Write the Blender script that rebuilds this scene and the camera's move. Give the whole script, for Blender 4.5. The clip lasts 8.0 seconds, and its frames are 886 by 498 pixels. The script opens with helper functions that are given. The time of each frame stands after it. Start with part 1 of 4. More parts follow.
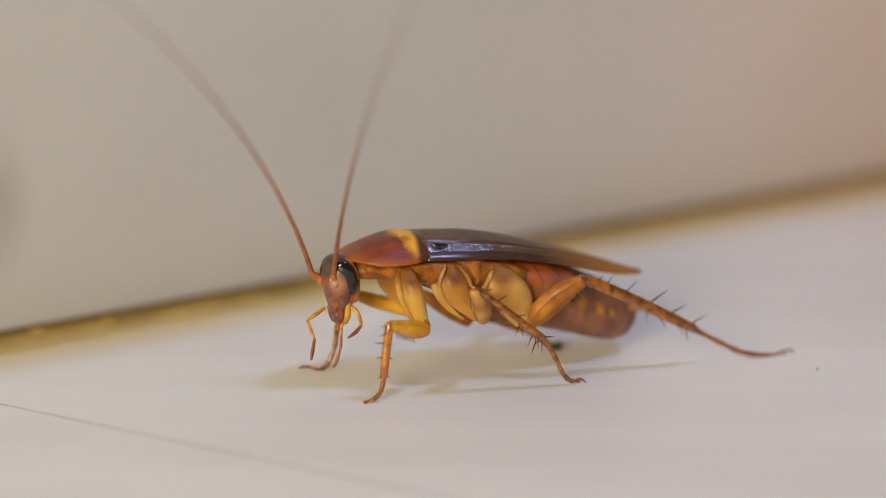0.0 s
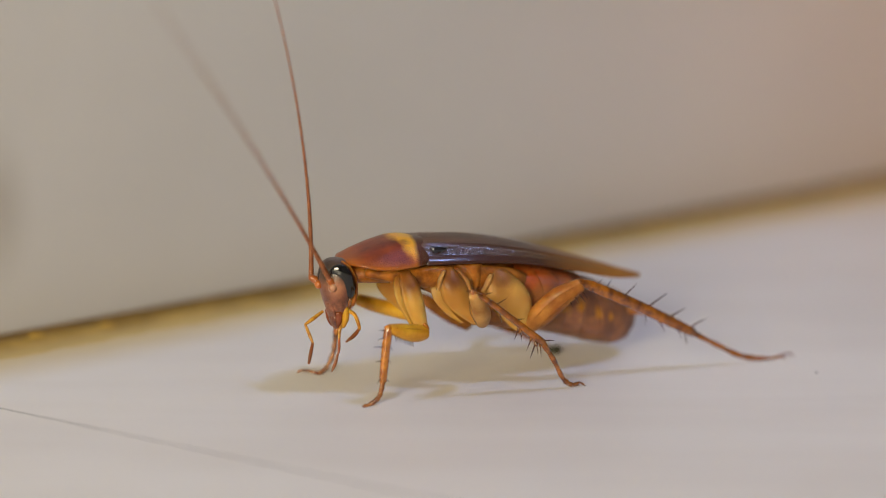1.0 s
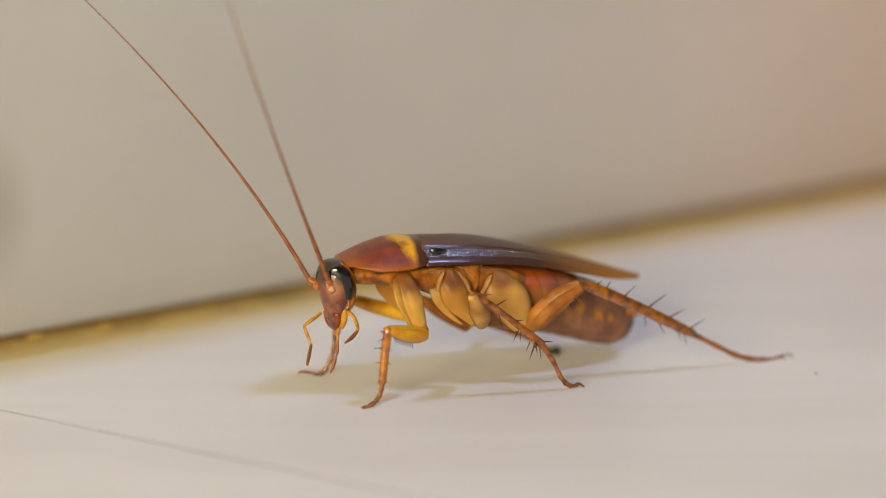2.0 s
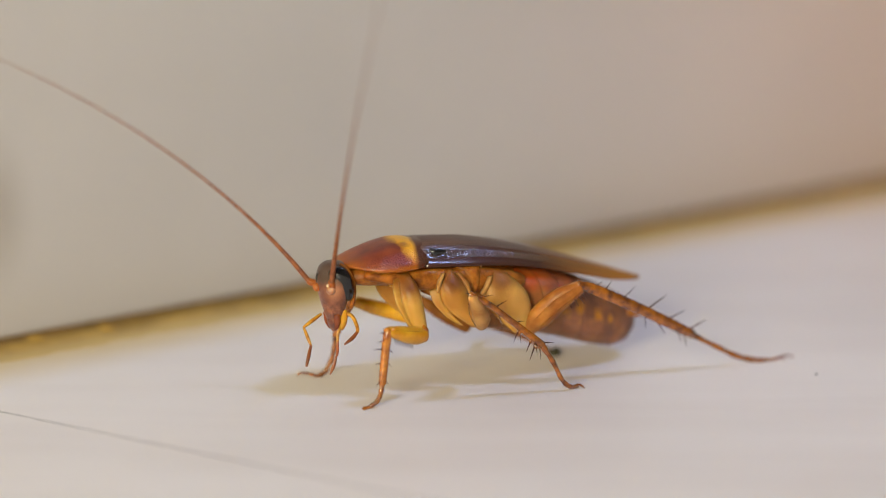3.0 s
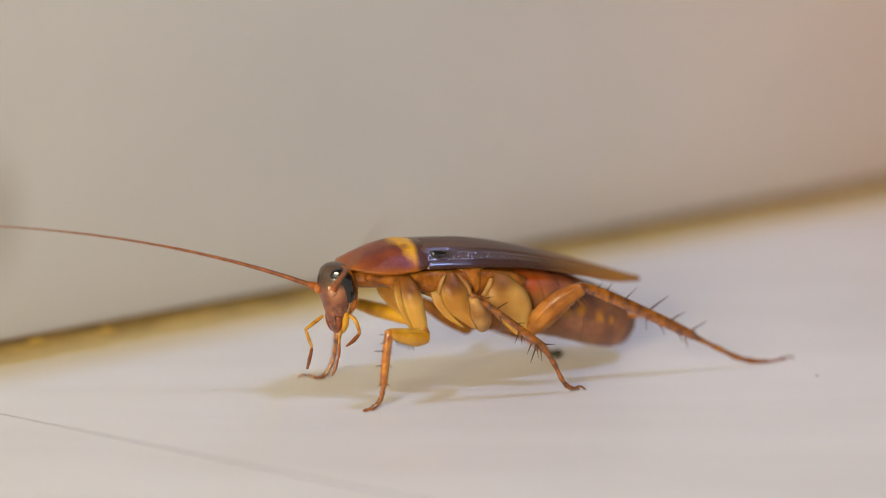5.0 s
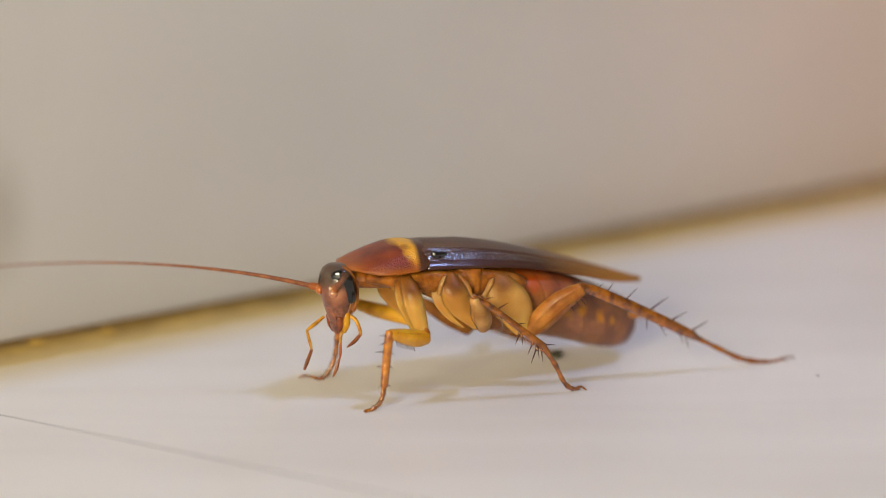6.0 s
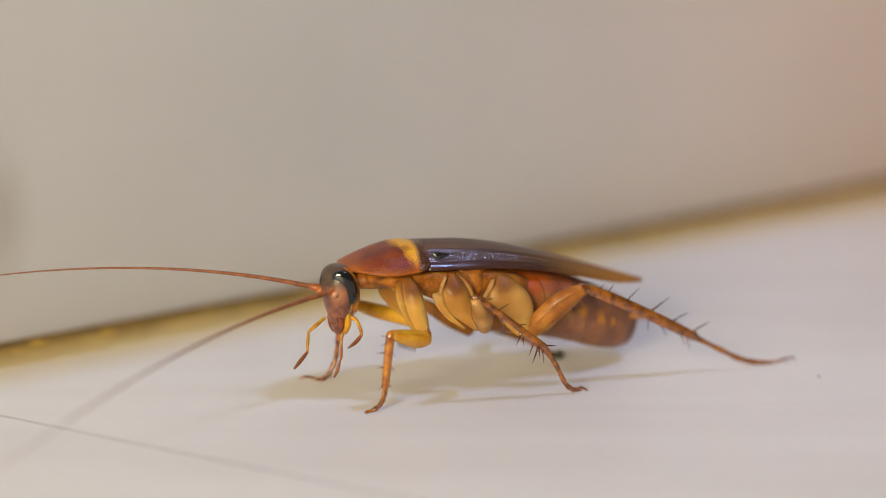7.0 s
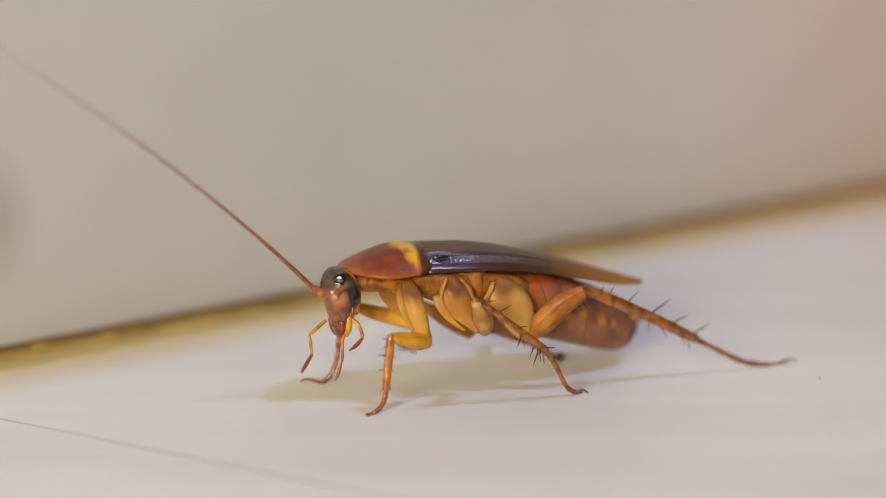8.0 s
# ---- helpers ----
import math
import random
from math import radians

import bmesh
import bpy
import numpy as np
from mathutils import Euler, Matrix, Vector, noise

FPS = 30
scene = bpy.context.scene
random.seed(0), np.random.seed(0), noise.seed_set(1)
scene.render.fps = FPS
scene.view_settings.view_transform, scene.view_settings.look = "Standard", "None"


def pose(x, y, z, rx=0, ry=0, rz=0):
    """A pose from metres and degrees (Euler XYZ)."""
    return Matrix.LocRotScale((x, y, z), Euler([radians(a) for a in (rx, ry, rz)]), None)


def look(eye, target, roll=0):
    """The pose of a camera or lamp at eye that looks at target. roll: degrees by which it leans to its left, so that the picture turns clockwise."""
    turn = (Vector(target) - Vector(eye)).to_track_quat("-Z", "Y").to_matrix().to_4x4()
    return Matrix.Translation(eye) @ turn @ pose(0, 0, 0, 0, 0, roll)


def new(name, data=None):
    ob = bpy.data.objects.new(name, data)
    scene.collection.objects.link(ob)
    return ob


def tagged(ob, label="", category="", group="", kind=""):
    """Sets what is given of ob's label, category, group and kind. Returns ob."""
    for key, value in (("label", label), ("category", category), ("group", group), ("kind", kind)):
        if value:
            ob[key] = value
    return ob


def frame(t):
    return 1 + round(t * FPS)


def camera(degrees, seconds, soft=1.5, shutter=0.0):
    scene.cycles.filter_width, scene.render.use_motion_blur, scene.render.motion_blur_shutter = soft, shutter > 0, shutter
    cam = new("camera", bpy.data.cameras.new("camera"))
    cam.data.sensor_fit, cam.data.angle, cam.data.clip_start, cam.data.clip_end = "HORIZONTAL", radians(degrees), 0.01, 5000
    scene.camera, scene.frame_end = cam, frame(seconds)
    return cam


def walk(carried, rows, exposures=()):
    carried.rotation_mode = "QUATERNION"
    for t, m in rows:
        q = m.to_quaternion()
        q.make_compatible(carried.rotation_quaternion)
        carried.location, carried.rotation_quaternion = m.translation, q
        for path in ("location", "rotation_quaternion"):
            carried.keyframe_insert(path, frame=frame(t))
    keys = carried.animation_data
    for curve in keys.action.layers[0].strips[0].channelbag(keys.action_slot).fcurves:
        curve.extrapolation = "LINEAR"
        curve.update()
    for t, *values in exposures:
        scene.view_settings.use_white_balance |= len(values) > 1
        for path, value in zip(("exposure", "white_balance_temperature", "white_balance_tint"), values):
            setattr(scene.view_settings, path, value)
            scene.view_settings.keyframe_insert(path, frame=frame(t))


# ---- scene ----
# One millimetre of the plan, in metres.
MM = 0.001
CAM_HEIGHT = 75.5 * MM
TILT = 13.0
YAW = 28.0                      # the insect's long axis against the camera's x axis
ROOT = Vector((5.0, 264.56, 0.0)) * MM

# ---- camera and its way ----
cam = camera(20.0, 8.0, soft=1.0, shutter=0.5)
cam.data.dof.use_dof = True
cam.data.dof.focus_distance = 0.2645
cam.data.dof.aperture_fstop = 9.0


def aim(pan, tilt, roll):
    return pose(0, 0, CAM_HEIGHT, 90 - TILT + tilt, 0, pan) @ pose(0, 0, 0, 0, 0, roll)


walk(cam, [
    (0.0, aim(-0.028, -0.269, 0.45)), (0.5, aim(-0.042, -0.223, 0.44)), (1.0, aim(-0.051, -0.186, 0.41)),
    (1.5, aim(-0.062, -0.166, 0.39)), (3.0, aim(-0.068, -0.132, 0.30)), (3.5, aim(-0.068, -0.110, 0.29)),
    (4.0, aim(-0.056, -0.094, 0.28)), (4.5, aim(-0.051, -0.093, 0.26)), (6.0, aim(-0.033, -0.077, 0.14)),
    (6.5, aim(-0.027, -0.071, 0.13)), (7.0, aim(-0.009, -0.056, 0.12)), (7.5, aim(0.0, -0.025, 0.07)),
    (8.0, aim(0.0, 0.0, 0.0))], exposures=[
    (0.0, -0.12, 6500, 10), (0.5, -0.18, 6450, 10), (1.0, -0.24, 6450, 10), (1.2, -0.22, 6500, 10), (1.35, -0.06, 7050, 6),
    (1.7, -0.04, 6950, 6), (2.8, 0.0, 6500, 10), (8.0, 0.0, 6500, 10)])

# ---- light: one small cool lamp over the insect, warm room light, added fills ----
world = bpy.data.worlds.new("world")
scene.world = world
world.use_nodes = True
world.node_tree.nodes["Background"].inputs[0].default_value = (1.0, 0.80, 0.60, 1)
world.node_tree.nodes["Background"].inputs[1].default_value = 0.12


def area_lamp(name, eye, target, size, power, color):
    data = bpy.data.lights.new(name, "AREA")
    data.shape, data.size, data.energy, data.color = "DISK", size, power, color
    ob = new(name, data)
    ob.matrix_world = look(eye, target)
    return ob


def spot_lamp(name, eye, target, degrees, radius, power, color):
    data = bpy.data.lights.new(name, "SPOT")
    data.energy, data.color, data.spot_size, data.spot_blend, data.shadow_soft_size = power, color, radians(degrees), 1.0, radius
    ob = new(name, data)
    ob.matrix_world = look(eye, target)
    return ob


area_lamp("front_lamp", (-0.30, -0.54, 0.265), (0.0, 0.28, 0.0), 0.36, 10.1, (1.0, 0.885, 0.61))
# broad overhead fill, added; no ceiling fixture is known
area_lamp("overhead_fill", (-0.55, 0.0, 2.2), (0.0, 0.3, 0), 0.5, 7.0, (1.0, 0.95, 0.82))
# red-orange fill without a known source, added to warm the wall's right end
spot_lamp("wall_tint_fill", (0.42, 0.06, 0.16), (0.115, 0.409, 0.090), 39, 0.03, 2.5, (1.0, 0.25, 0.04))
spot_lamp("key_lamp", (0.145, 0.220, 0.32), (-0.03, 0.285, 0.01), 70, 0.024, 1.8, (0.38, 0.53, 1.0))

# ---- where the wall stands ----
WALL_A = Vector((-50.3, 275.4, 0))          # two places on the wall's foot
WALL_B = Vector((66.7, 370.9, 0))
along = (WALL_B - WALL_A).normalized()
inward = Vector((along.y, -along.x, 0))      # from the wall to the camera
wall_turn = math.degrees(math.atan2(along.y, along.x))
WALL_POSE = pose(*(WALL_A * MM), 0, 0, wall_turn)   # x along the wall, y behind it


# ---- where the head stands, in the insect's own space (millimetres) ----
HEAD_AT = Vector((-18.18, -0.20, 12.47))
HEAD_TURN = 17.0                 # degrees by which it looks further to its left than the body
head_forward = Vector((-math.cos(radians(HEAD_TURN)), -math.sin(radians(HEAD_TURN)), 0))
head_left = Vector((math.sin(radians(HEAD_TURN)), -math.cos(radians(HEAD_TURN)), 0))


def on_head(fwd, left, up):
    return head_forward * fwd + head_left * left + Vector((0, 0, up))


# ---- materials ----


def nodes_of(name):
    m = bpy.data.materials.new(name)
    m.use_nodes = True
    t = m.node_tree
    return m, t, t.nodes["Principled BSDF"]


def noise_node(t, scale, detail=4.0, rough=0.55, stretch=(1, 1, 1), turn=0.0):
    co = t.nodes.new("ShaderNodeTexCoord")
    mp = t.nodes.new("ShaderNodeMapping")
    mp.inputs["Scale"].default_value = stretch
    mp.inputs["Rotation"].default_value = (0, 0, radians(turn))
    n = t.nodes.new("ShaderNodeTexNoise")
    n.inputs["Scale"].default_value, n.inputs["Detail"].default_value, n.inputs["Roughness"].default_value = scale, detail, rough
    t.links.new(co.outputs["Object"], mp.inputs[0])
    t.links.new(mp.outputs[0], n.inputs["Vector"])
    return n.outputs[0]


def ramp_node(t, fac, stops):
    r = t.nodes.new("ShaderNodeValToRGB")
    while len(r.color_ramp.elements) < len(stops):
        r.color_ramp.elements.new(0.5)
    for el, (p, c) in zip(r.color_ramp.elements, stops):
        el.position, el.color = p, (*c, 1) if len(c) == 3 else c
    t.links.new(fac, r.inputs[0])
    return r.outputs[0]


def mix_node(t, fac, a, b, mode="MIX"):
    m = t.nodes.new("ShaderNodeMix")
    m.data_type, m.blend_type = "RGBA", mode
    for sock, v in ((m.inputs[0], fac), (m.inputs[6], a), (m.inputs[7], b)):
        if isinstance(v, (int, float)):
            sock.default_value = v
        elif isinstance(v, tuple):
            sock.default_value = (*v, 1)
        else:
            t.links.new(v, sock)
    return m.outputs[2]


def bump_node(t, height, strength, distance):
    b = t.nodes.new("ShaderNodeBump")
    b.inputs["Strength"].default_value, b.inputs["Distance"].default_value = strength, distance
    t.links.new(height, b.inputs["Height"])
    return b.outputs[0]


def bump_where(t, p, height, where, low, high, distance):
    """Relief that grows from low to high with the mask where (0 to 1)."""
    b = t.nodes.new("ShaderNodeBump")
    b.inputs["Distance"].default_value = distance
    mr = t.nodes.new("ShaderNodeMapRange")
    mr.inputs[3].default_value, mr.inputs[4].default_value = low, high
    t.links.new(where, mr.inputs[0])
    t.links.new(mr.outputs[0], b.inputs["Strength"])
    t.links.new(height, b.inputs["Height"])
    set_bump(t, p, b.outputs[0])


def set_bump(t, p, normal):
    t.links.new(normal, p.inputs["Normal"])
    t.links.new(normal, p.inputs["Coat Normal"])


def chitin(name, dark, light, rough=0.28, glow=0.25, scale=500, bump=0.25, radius=0.0008, coat=0.2, shine=0.4, relief=0.00005):
    """Waxy insect cuticle: mottled between two tones, a little light passes through it."""
    m, t, p = nodes_of(name)
    f = noise_node(t, scale, 5, 0.6)
    t.links.new(ramp_node(t, f, [(0.34, dark), (0.66, light)]), p.inputs["Base Color"])
    g = noise_node(t, 2300, 1, 0.5)
    set_bump(t, p, bump_node(t, g, bump, relief))
    p.inputs["Specular IOR Level"].default_value = shine
    p.inputs["Roughness"].default_value = rough
    p.inputs["Coat Weight"].default_value = coat
    p.inputs["Coat Roughness"].default_value = 0.08
    if glow:
        p.inputs["Subsurface Weight"].default_value = glow
        p.inputs["Subsurface Radius"].default_value = (1.0, 0.45, 0.15)
        p.inputs["Subsurface Scale"].default_value = radius
    return m


def axis_ramp(t, axis, low, high, wobble=0.0, scale=400, spread=0.0):
    """0 to 1 along an axis of the thing's own space, from low to high (metres), with an uneven edge."""
    co = t.nodes.new("ShaderNodeTexCoord")
    sp = t.nodes.new("ShaderNodeSeparateXYZ")
    t.links.new(co.outputs["Object"], sp.inputs[0])
    mr = t.nodes.new("ShaderNodeMapRange")
    mr.inputs[1].default_value, mr.inputs[2].default_value = low, high
    src = sp.outputs[axis]
    if spread:
        ab = t.nodes.new("ShaderNodeMath")
        ab.operation = "ABSOLUTE"
        t.links.new(sp.outputs[1], ab.inputs[0])
        sm = t.nodes.new("ShaderNodeMath")
        sm.operation = "MULTIPLY_ADD"
        sm.inputs[1].default_value = spread
        t.links.new(ab.outputs[0], sm.inputs[0])
        t.links.new(src, sm.inputs[2])
        src = sm.outputs[0]
    if wobble:
        n = noise_node(t, scale, 3, 0.5)
        ma = t.nodes.new("ShaderNodeMath")
        ma.operation = "MULTIPLY_ADD"
        ma.inputs[1].default_value = wobble
        t.links.new(n, ma.inputs[0])
        t.links.new(src, ma.inputs[2])
        src = ma.outputs[0]
    t.links.new(src, mr.inputs[0])
    return mr.outputs[0]


def mark_node(t, centre, size):
    """0 in a ragged mark round a place of the thing (millimetres), 1 outside it."""
    co = t.nodes.new("ShaderNodeTexCoord")
    far = t.nodes.new("ShaderNodeVectorMath")
    far.operation = "DISTANCE"
    far.inputs[1].default_value = Vector(centre) * MM
    t.links.new(co.outputs["Object"], far.inputs[0])
    uneven = t.nodes.new("ShaderNodeMath")
    uneven.operation = "MULTIPLY_ADD"
    uneven.inputs[1].default_value = 0.0012
    t.links.new(noise_node(t, 900, 3, 0.6), uneven.inputs[0])
    t.links.new(far.outputs["Value"], uneven.inputs[2])
    mr = t.nodes.new("ShaderNodeMapRange")
    mr.inputs[1].default_value, mr.inputs[2].default_value = 0.0006, 0.0006 + size * MM
    t.links.new(uneven.outputs[0], mr.inputs[0])
    return mr.outputs[0]


def attribute_ramp(t, name, stops):
    """A grey ramp over a number stored on the mesh."""
    a = t.nodes.new("ShaderNodeAttribute")
    a.attribute_name = name
    return ramp_node(t, a.outputs["Fac"], [(p, (v, v, v)) for p, v in stops])


def times_node(t, a, b):
    m = t.nodes.new("ShaderNodeMath")
    m.operation = "MULTIPLY"
    t.links.new(a, m.inputs[0])
    t.links.new(b, m.inputs[1])
    return m.outputs[0]


def hip_material(name, pale):
    """Cream and amber hip plates: paler toward the rear edge, dusky near the root."""
    m, t, p = nodes_of(name)
    f = noise_node(t, 200, 2, 0.5)
    low = ramp_node(t, f, [(0.34, (0.49, 0.225, 0.024)), (0.66, (0.72, 0.435, 0.115))])
    high = ramp_node(t, f, [(0.34, (0.28, 0.108, 0.015)), (0.66, (0.55, 0.300, 0.082))])
    c = mix_node(t, axis_ramp(t, 2, 6.5 * MM, 10.5 * MM, 2.5 * MM, 300), low, high)
    front = attribute_ramp(t, "across", [(0.0, 0.6), (0.30, 0.85), (0.62, 0.12), (1.0, 0.0)])
    c = mix_node(t, times_node(t, front, noise_node(t, 420, 3, 0.6)), c, (0.30, 0.100, 0.012))
    c = mix_node(t, pale, c, (0.72, 0.470, 0.110))
    edge = attribute_ramp(t, "across", [(0.0, 1.0), (0.06, 0.0), (0.94, 0.0), (1.0, 1.0)])
    c = mix_node(t, times_node(t, edge, noise_node(t, 700, 2, 0.5)), c, (0.22, 0.070, 0.010))
    patch = axis_ramp(t, 2, 12.0 * MM, 13.6 * MM, 2.4 * MM, 420)
    c = mix_node(t, patch, c, (0.24, 0.085, 0.014))
    for spot_at, size in (((-12.3, -5.6, 12.1), 1.3), ((-7.2, -5.6, 12.0), 1.4), ((-1.3, -6.0, 11.5), 1.8)):
        c = mix_node(t, mark_node(t, spot_at, size), (0.14, 0.050, 0.014), c)
    t.links.new(c, p.inputs["Base Color"])
    set_bump(t, p, bump_node(t, noise_node(t, 1100, 4, 0.65, (1, 1, 0.35)), 0.6, 0.00012))
    p.inputs["Roughness"].default_value = 0.42
    p.inputs["Specular IOR Level"].default_value = 0.2
    p.inputs["Coat Weight"].default_value = 0.03
    p.inputs["Coat Roughness"].default_value = 0.22
    p.inputs["Subsurface Weight"].default_value = 0.4
    p.inputs["Subsurface Radius"].default_value = (1.0, 0.5, 0.15)
    p.inputs["Subsurface Scale"].default_value = 0.0012
    return m


MAHOGANY = chitin("mahogany_cuticle", (0.12, 0.025, 0.008), (0.24, 0.060, 0.018), 0.26, 0.1)
RUST = chitin("rust_leg_cuticle", (0.065, 0.016, 0.004), (0.34, 0.108, 0.009), 0.22, 0.1, scale=1100, bump=1.0, coat=0.9, shine=0.4, relief=0.00010)
AMBER = chitin("amber_cuticle", (0.42, 0.180, 0.005), (0.64, 0.345, 0.022), 0.30, 0.4, coat=0.3, radius=0.0012)
HONEY = chitin("honey_cuticle", (0.15, 0.045, 0.005), (0.38, 0.155, 0.022), 0.45, 0.35, scale=330, coat=0.04, shine=0.25, radius=0.0012)
TAN = chitin("tan_thigh_cuticle", (0.24, 0.075, 0.010), (0.46, 0.190, 0.036), 0.42, 0.35, scale=420, coat=0.06, shine=0.25, radius=0.0012)
PALE = chitin("pale_membrane", (0.29, 0.130, 0.034), (0.48, 0.265, 0.090), 0.5, 0.4, coat=0.02, shine=0.2, radius=0.0012)
PEACH = chitin("peach_membrane", (0.28, 0.110, 0.055), (0.56, 0.300, 0.170), 0.35, 0.3, scale=900, coat=0.3)
THORAX = chitin("thorax_cuticle", (0.12, 0.030, 0.003), (0.40, 0.140, 0.016), 0.45, 0.4, scale=620, bump=0.6, coat=0.08, shine=0.25, relief=0.00014, radius=0.0014)
GILT = chitin("gilt_leg_cuticle", (0.19, 0.046, 0.005), (0.50, 0.185, 0.013), 0.22, 0.2, scale=900, bump=1.0, coat=0.9, shine=0.4, relief=0.00010)
HIP = hip_material("hip_cuticle", 0.08)
FORE_HIP = hip_material("fore_hip_cuticle", 0.40)
EYE = chitin("eye_black", (0.004, 0.004, 0.005), (0.010, 0.010, 0.012), 0.08, 0.0, bump=0.03, coat=0.6)
SPINE = chitin("spine_dark", (0.035, 0.014, 0.010), (0.085, 0.030, 0.020), 0.25, 0.0)
ANTENNA = chitin("antenna_brown", (0.13, 0.036, 0.012), (0.30, 0.100, 0.030), 0.42, 0.0, scale=900, coat=0.1, shine=0.35)
PALP_RED = chitin("palp_red_brown", (0.22, 0.050, 0.010), (0.40, 0.120, 0.018), 0.28, 0.15)
PALP = chitin("palp_amber", (0.25, 0.090, 0.006), (0.60, 0.320, 0.022), 0.28, 0.3, scale=1300, coat=0.4)
OCELLUS = chitin("cream_spot", (0.55, 0.36, 0.24), (0.72, 0.52, 0.38), 0.4, 0.2, scale=900, coat=0.2)
PALP_TIP = chitin("palp_tip_brown", (0.10, 0.028, 0.010), (0.25, 0.075, 0.016), 0.3, 0.1, scale=900)


def pronotum_material():
    """Mahogany disc, lighter toward the rim, with a lobed yellow band and a dark rear hem."""
    m, t, p = nodes_of("pronotum_cuticle")
    base = ramp_node(t, noise_node(t, 330, 4, 0.55), [(0.34, (0.105, 0.014, 0.003)), (0.66, (0.255, 0.048, 0.006))])
    rim = axis_ramp(t, 2, 14.9 * MM, 13.9 * MM, 0.7 * MM, 500)
    c = mix_node(t, rim, base, (0.36, 0.105, 0.012))
    fore = axis_ramp(t, 0, -15.0 * MM, -17.6 * MM, 1.2 * MM, 500)
    c = mix_node(t, fore, c, (0.32, 0.095, 0.014))
    band = axis_ramp(t, 0, -11.3 * MM, -10.5 * MM, 1.9 * MM, 520, spread=-0.12)
    gold = mix_node(t, axis_ramp(t, 2, 15.5 * MM, 14.6 * MM, 0.6 * MM, 400), (0.74, 0.36, 0.010), (0.42, 0.125, 0.008))
    c = mix_node(t, band, c, gold)
    c = mix_node(t, mark_node(t, (-11.2, -2.0, 15.75), 0.7), (0.12, 0.022, 0.004), c)
    hem = axis_ramp(t, 0, -9.5 * MM, -8.9 * MM, 0.5 * MM, 600, spread=0.28)
    c = mix_node(t, hem, c, (0.085, 0.030, 0.014))
    t.links.new(c, p.inputs["Base Color"])
    side = axis_ramp(t, 1, -2.4 * MM, -3.6 * MM)
    bump_where(t, p, noise_node(t, 5500, 1, 0.6), side, 0.08, 1.0, 0.00011)
    t.links.new(ramp_node(t, side, [(0.0, (0.25, 0.25, 0.25)), (1.0, (0.45, 0.45, 0.45))]), p.inputs["Coat Weight"])
    p.inputs["Coat IOR"].default_value = 1.65
    p.inputs["Roughness"].default_value = 0.3
    p.inputs["Specular IOR Level"].default_value = 0.15
    p.inputs["Coat Roughness"].default_value = 0.06
    p.inputs["Subsurface Weight"].default_value = 0.2
    p.inputs["Subsurface Radius"].default_value = (1.0, 0.4, 0.1)
    p.inputs["Subsurface Scale"].default_value = 0.0008
    return m


def wing_material():
    """Dark leathery fore wing: finely pitted ribs along its shoulder, smooth below and above them."""
    m, t, p = nodes_of("wing_cuticle")
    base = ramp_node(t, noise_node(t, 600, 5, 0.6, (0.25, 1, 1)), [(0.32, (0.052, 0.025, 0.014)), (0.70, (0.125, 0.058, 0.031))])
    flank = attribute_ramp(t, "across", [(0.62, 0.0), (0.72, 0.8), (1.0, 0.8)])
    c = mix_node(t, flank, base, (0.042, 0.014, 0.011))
    tip = axis_ramp(t, 0, 5 * MM, 17 * MM, 1.5 * MM)
    c = mix_node(t, tip, c, (0.38, 0.145, 0.016))
    t.links.new(c, p.inputs["Base Color"])
    vein = noise_node(t, 1500, 2, 0.4, (0.10, 1.0, 1.0))
    grain = noise_node(t, 4700, 1, 0.6, (0.7, 1, 1))
    ribs = attribute_ramp(t, "across", [(0.60, 0.08), (0.68, 0.25), (0.74, 1.0), (0.85, 1.0), (0.89, 0.10), (1.0, 0.10)])
    pitted = times_node(t, ribs, axis_ramp(t, 0, 7.0 * MM, 1.0 * MM, 1.5 * MM))
    bump_where(t, p, mix_node(t, 0.75, vein, grain), pitted, 0.10, 1.0, 0.00022)
    t.links.new(attribute_ramp(t, "across", [(0.60, 0.05), (0.70, 0.35), (0.75, 0.9), (0.85, 0.9), (0.90, 0.2), (1.0, 0.2)]), p.inputs["Coat Weight"])
    p.inputs["Coat IOR"].default_value = 2.6
    p.inputs["Roughness"].default_value = 0.38
    p.inputs["Specular IOR Level"].default_value = 0.22
    p.inputs["Coat Roughness"].default_value = 0.08
    return m


def head_material():
    m, t, p = nodes_of("head_cuticle")
    face = ramp_node(t, noise_node(t, 1000, 5, 0.65), [(0.36, (0.075, 0.022, 0.014)), (0.64, (0.26, 0.092, 0.045))])
    mid = axis_ramp(t, 2, -2.4 * MM, -1.0 * MM, 0.8 * MM, 800)
    c = mix_node(t, mid, face, ramp_node(t, noise_node(t, 700, 4, 0.6), [(0.35, (0.10, 0.030, 0.017)), (0.65, (0.23, 0.080, 0.040))]))
    brow = axis_ramp(t, 2, -0.45 * MM, 0.35 * MM, 0.4 * MM, 700)
    c = mix_node(t, brow, c, (0.060, 0.032, 0.020))
    # flesh-coloured hollow in which the feeler is rooted
    hollow = mark_node(t, on_head(1.15, 1.25, -0.85), 1.3)
    c = mix_node(t, hollow, (0.40, 0.170, 0.085), c)
    t.links.new(c, p.inputs["Base Color"])
    set_bump(t, p, bump_node(t, noise_node(t, 2600, 2, 0.6), 0.6, 0.00008))
    p.inputs["Roughness"].default_value = 0.3
    p.inputs["Specular IOR Level"].default_value = 0.35
    p.inputs["Coat Weight"].default_value = 0.6
    p.inputs["Coat Roughness"].default_value = 0.10
    p.inputs["Subsurface Weight"].default_value = 0.15
    p.inputs["Subsurface Radius"].default_value = (1.0, 0.4, 0.2)
    p.inputs["Subsurface Scale"].default_value = 0.0006
    return m


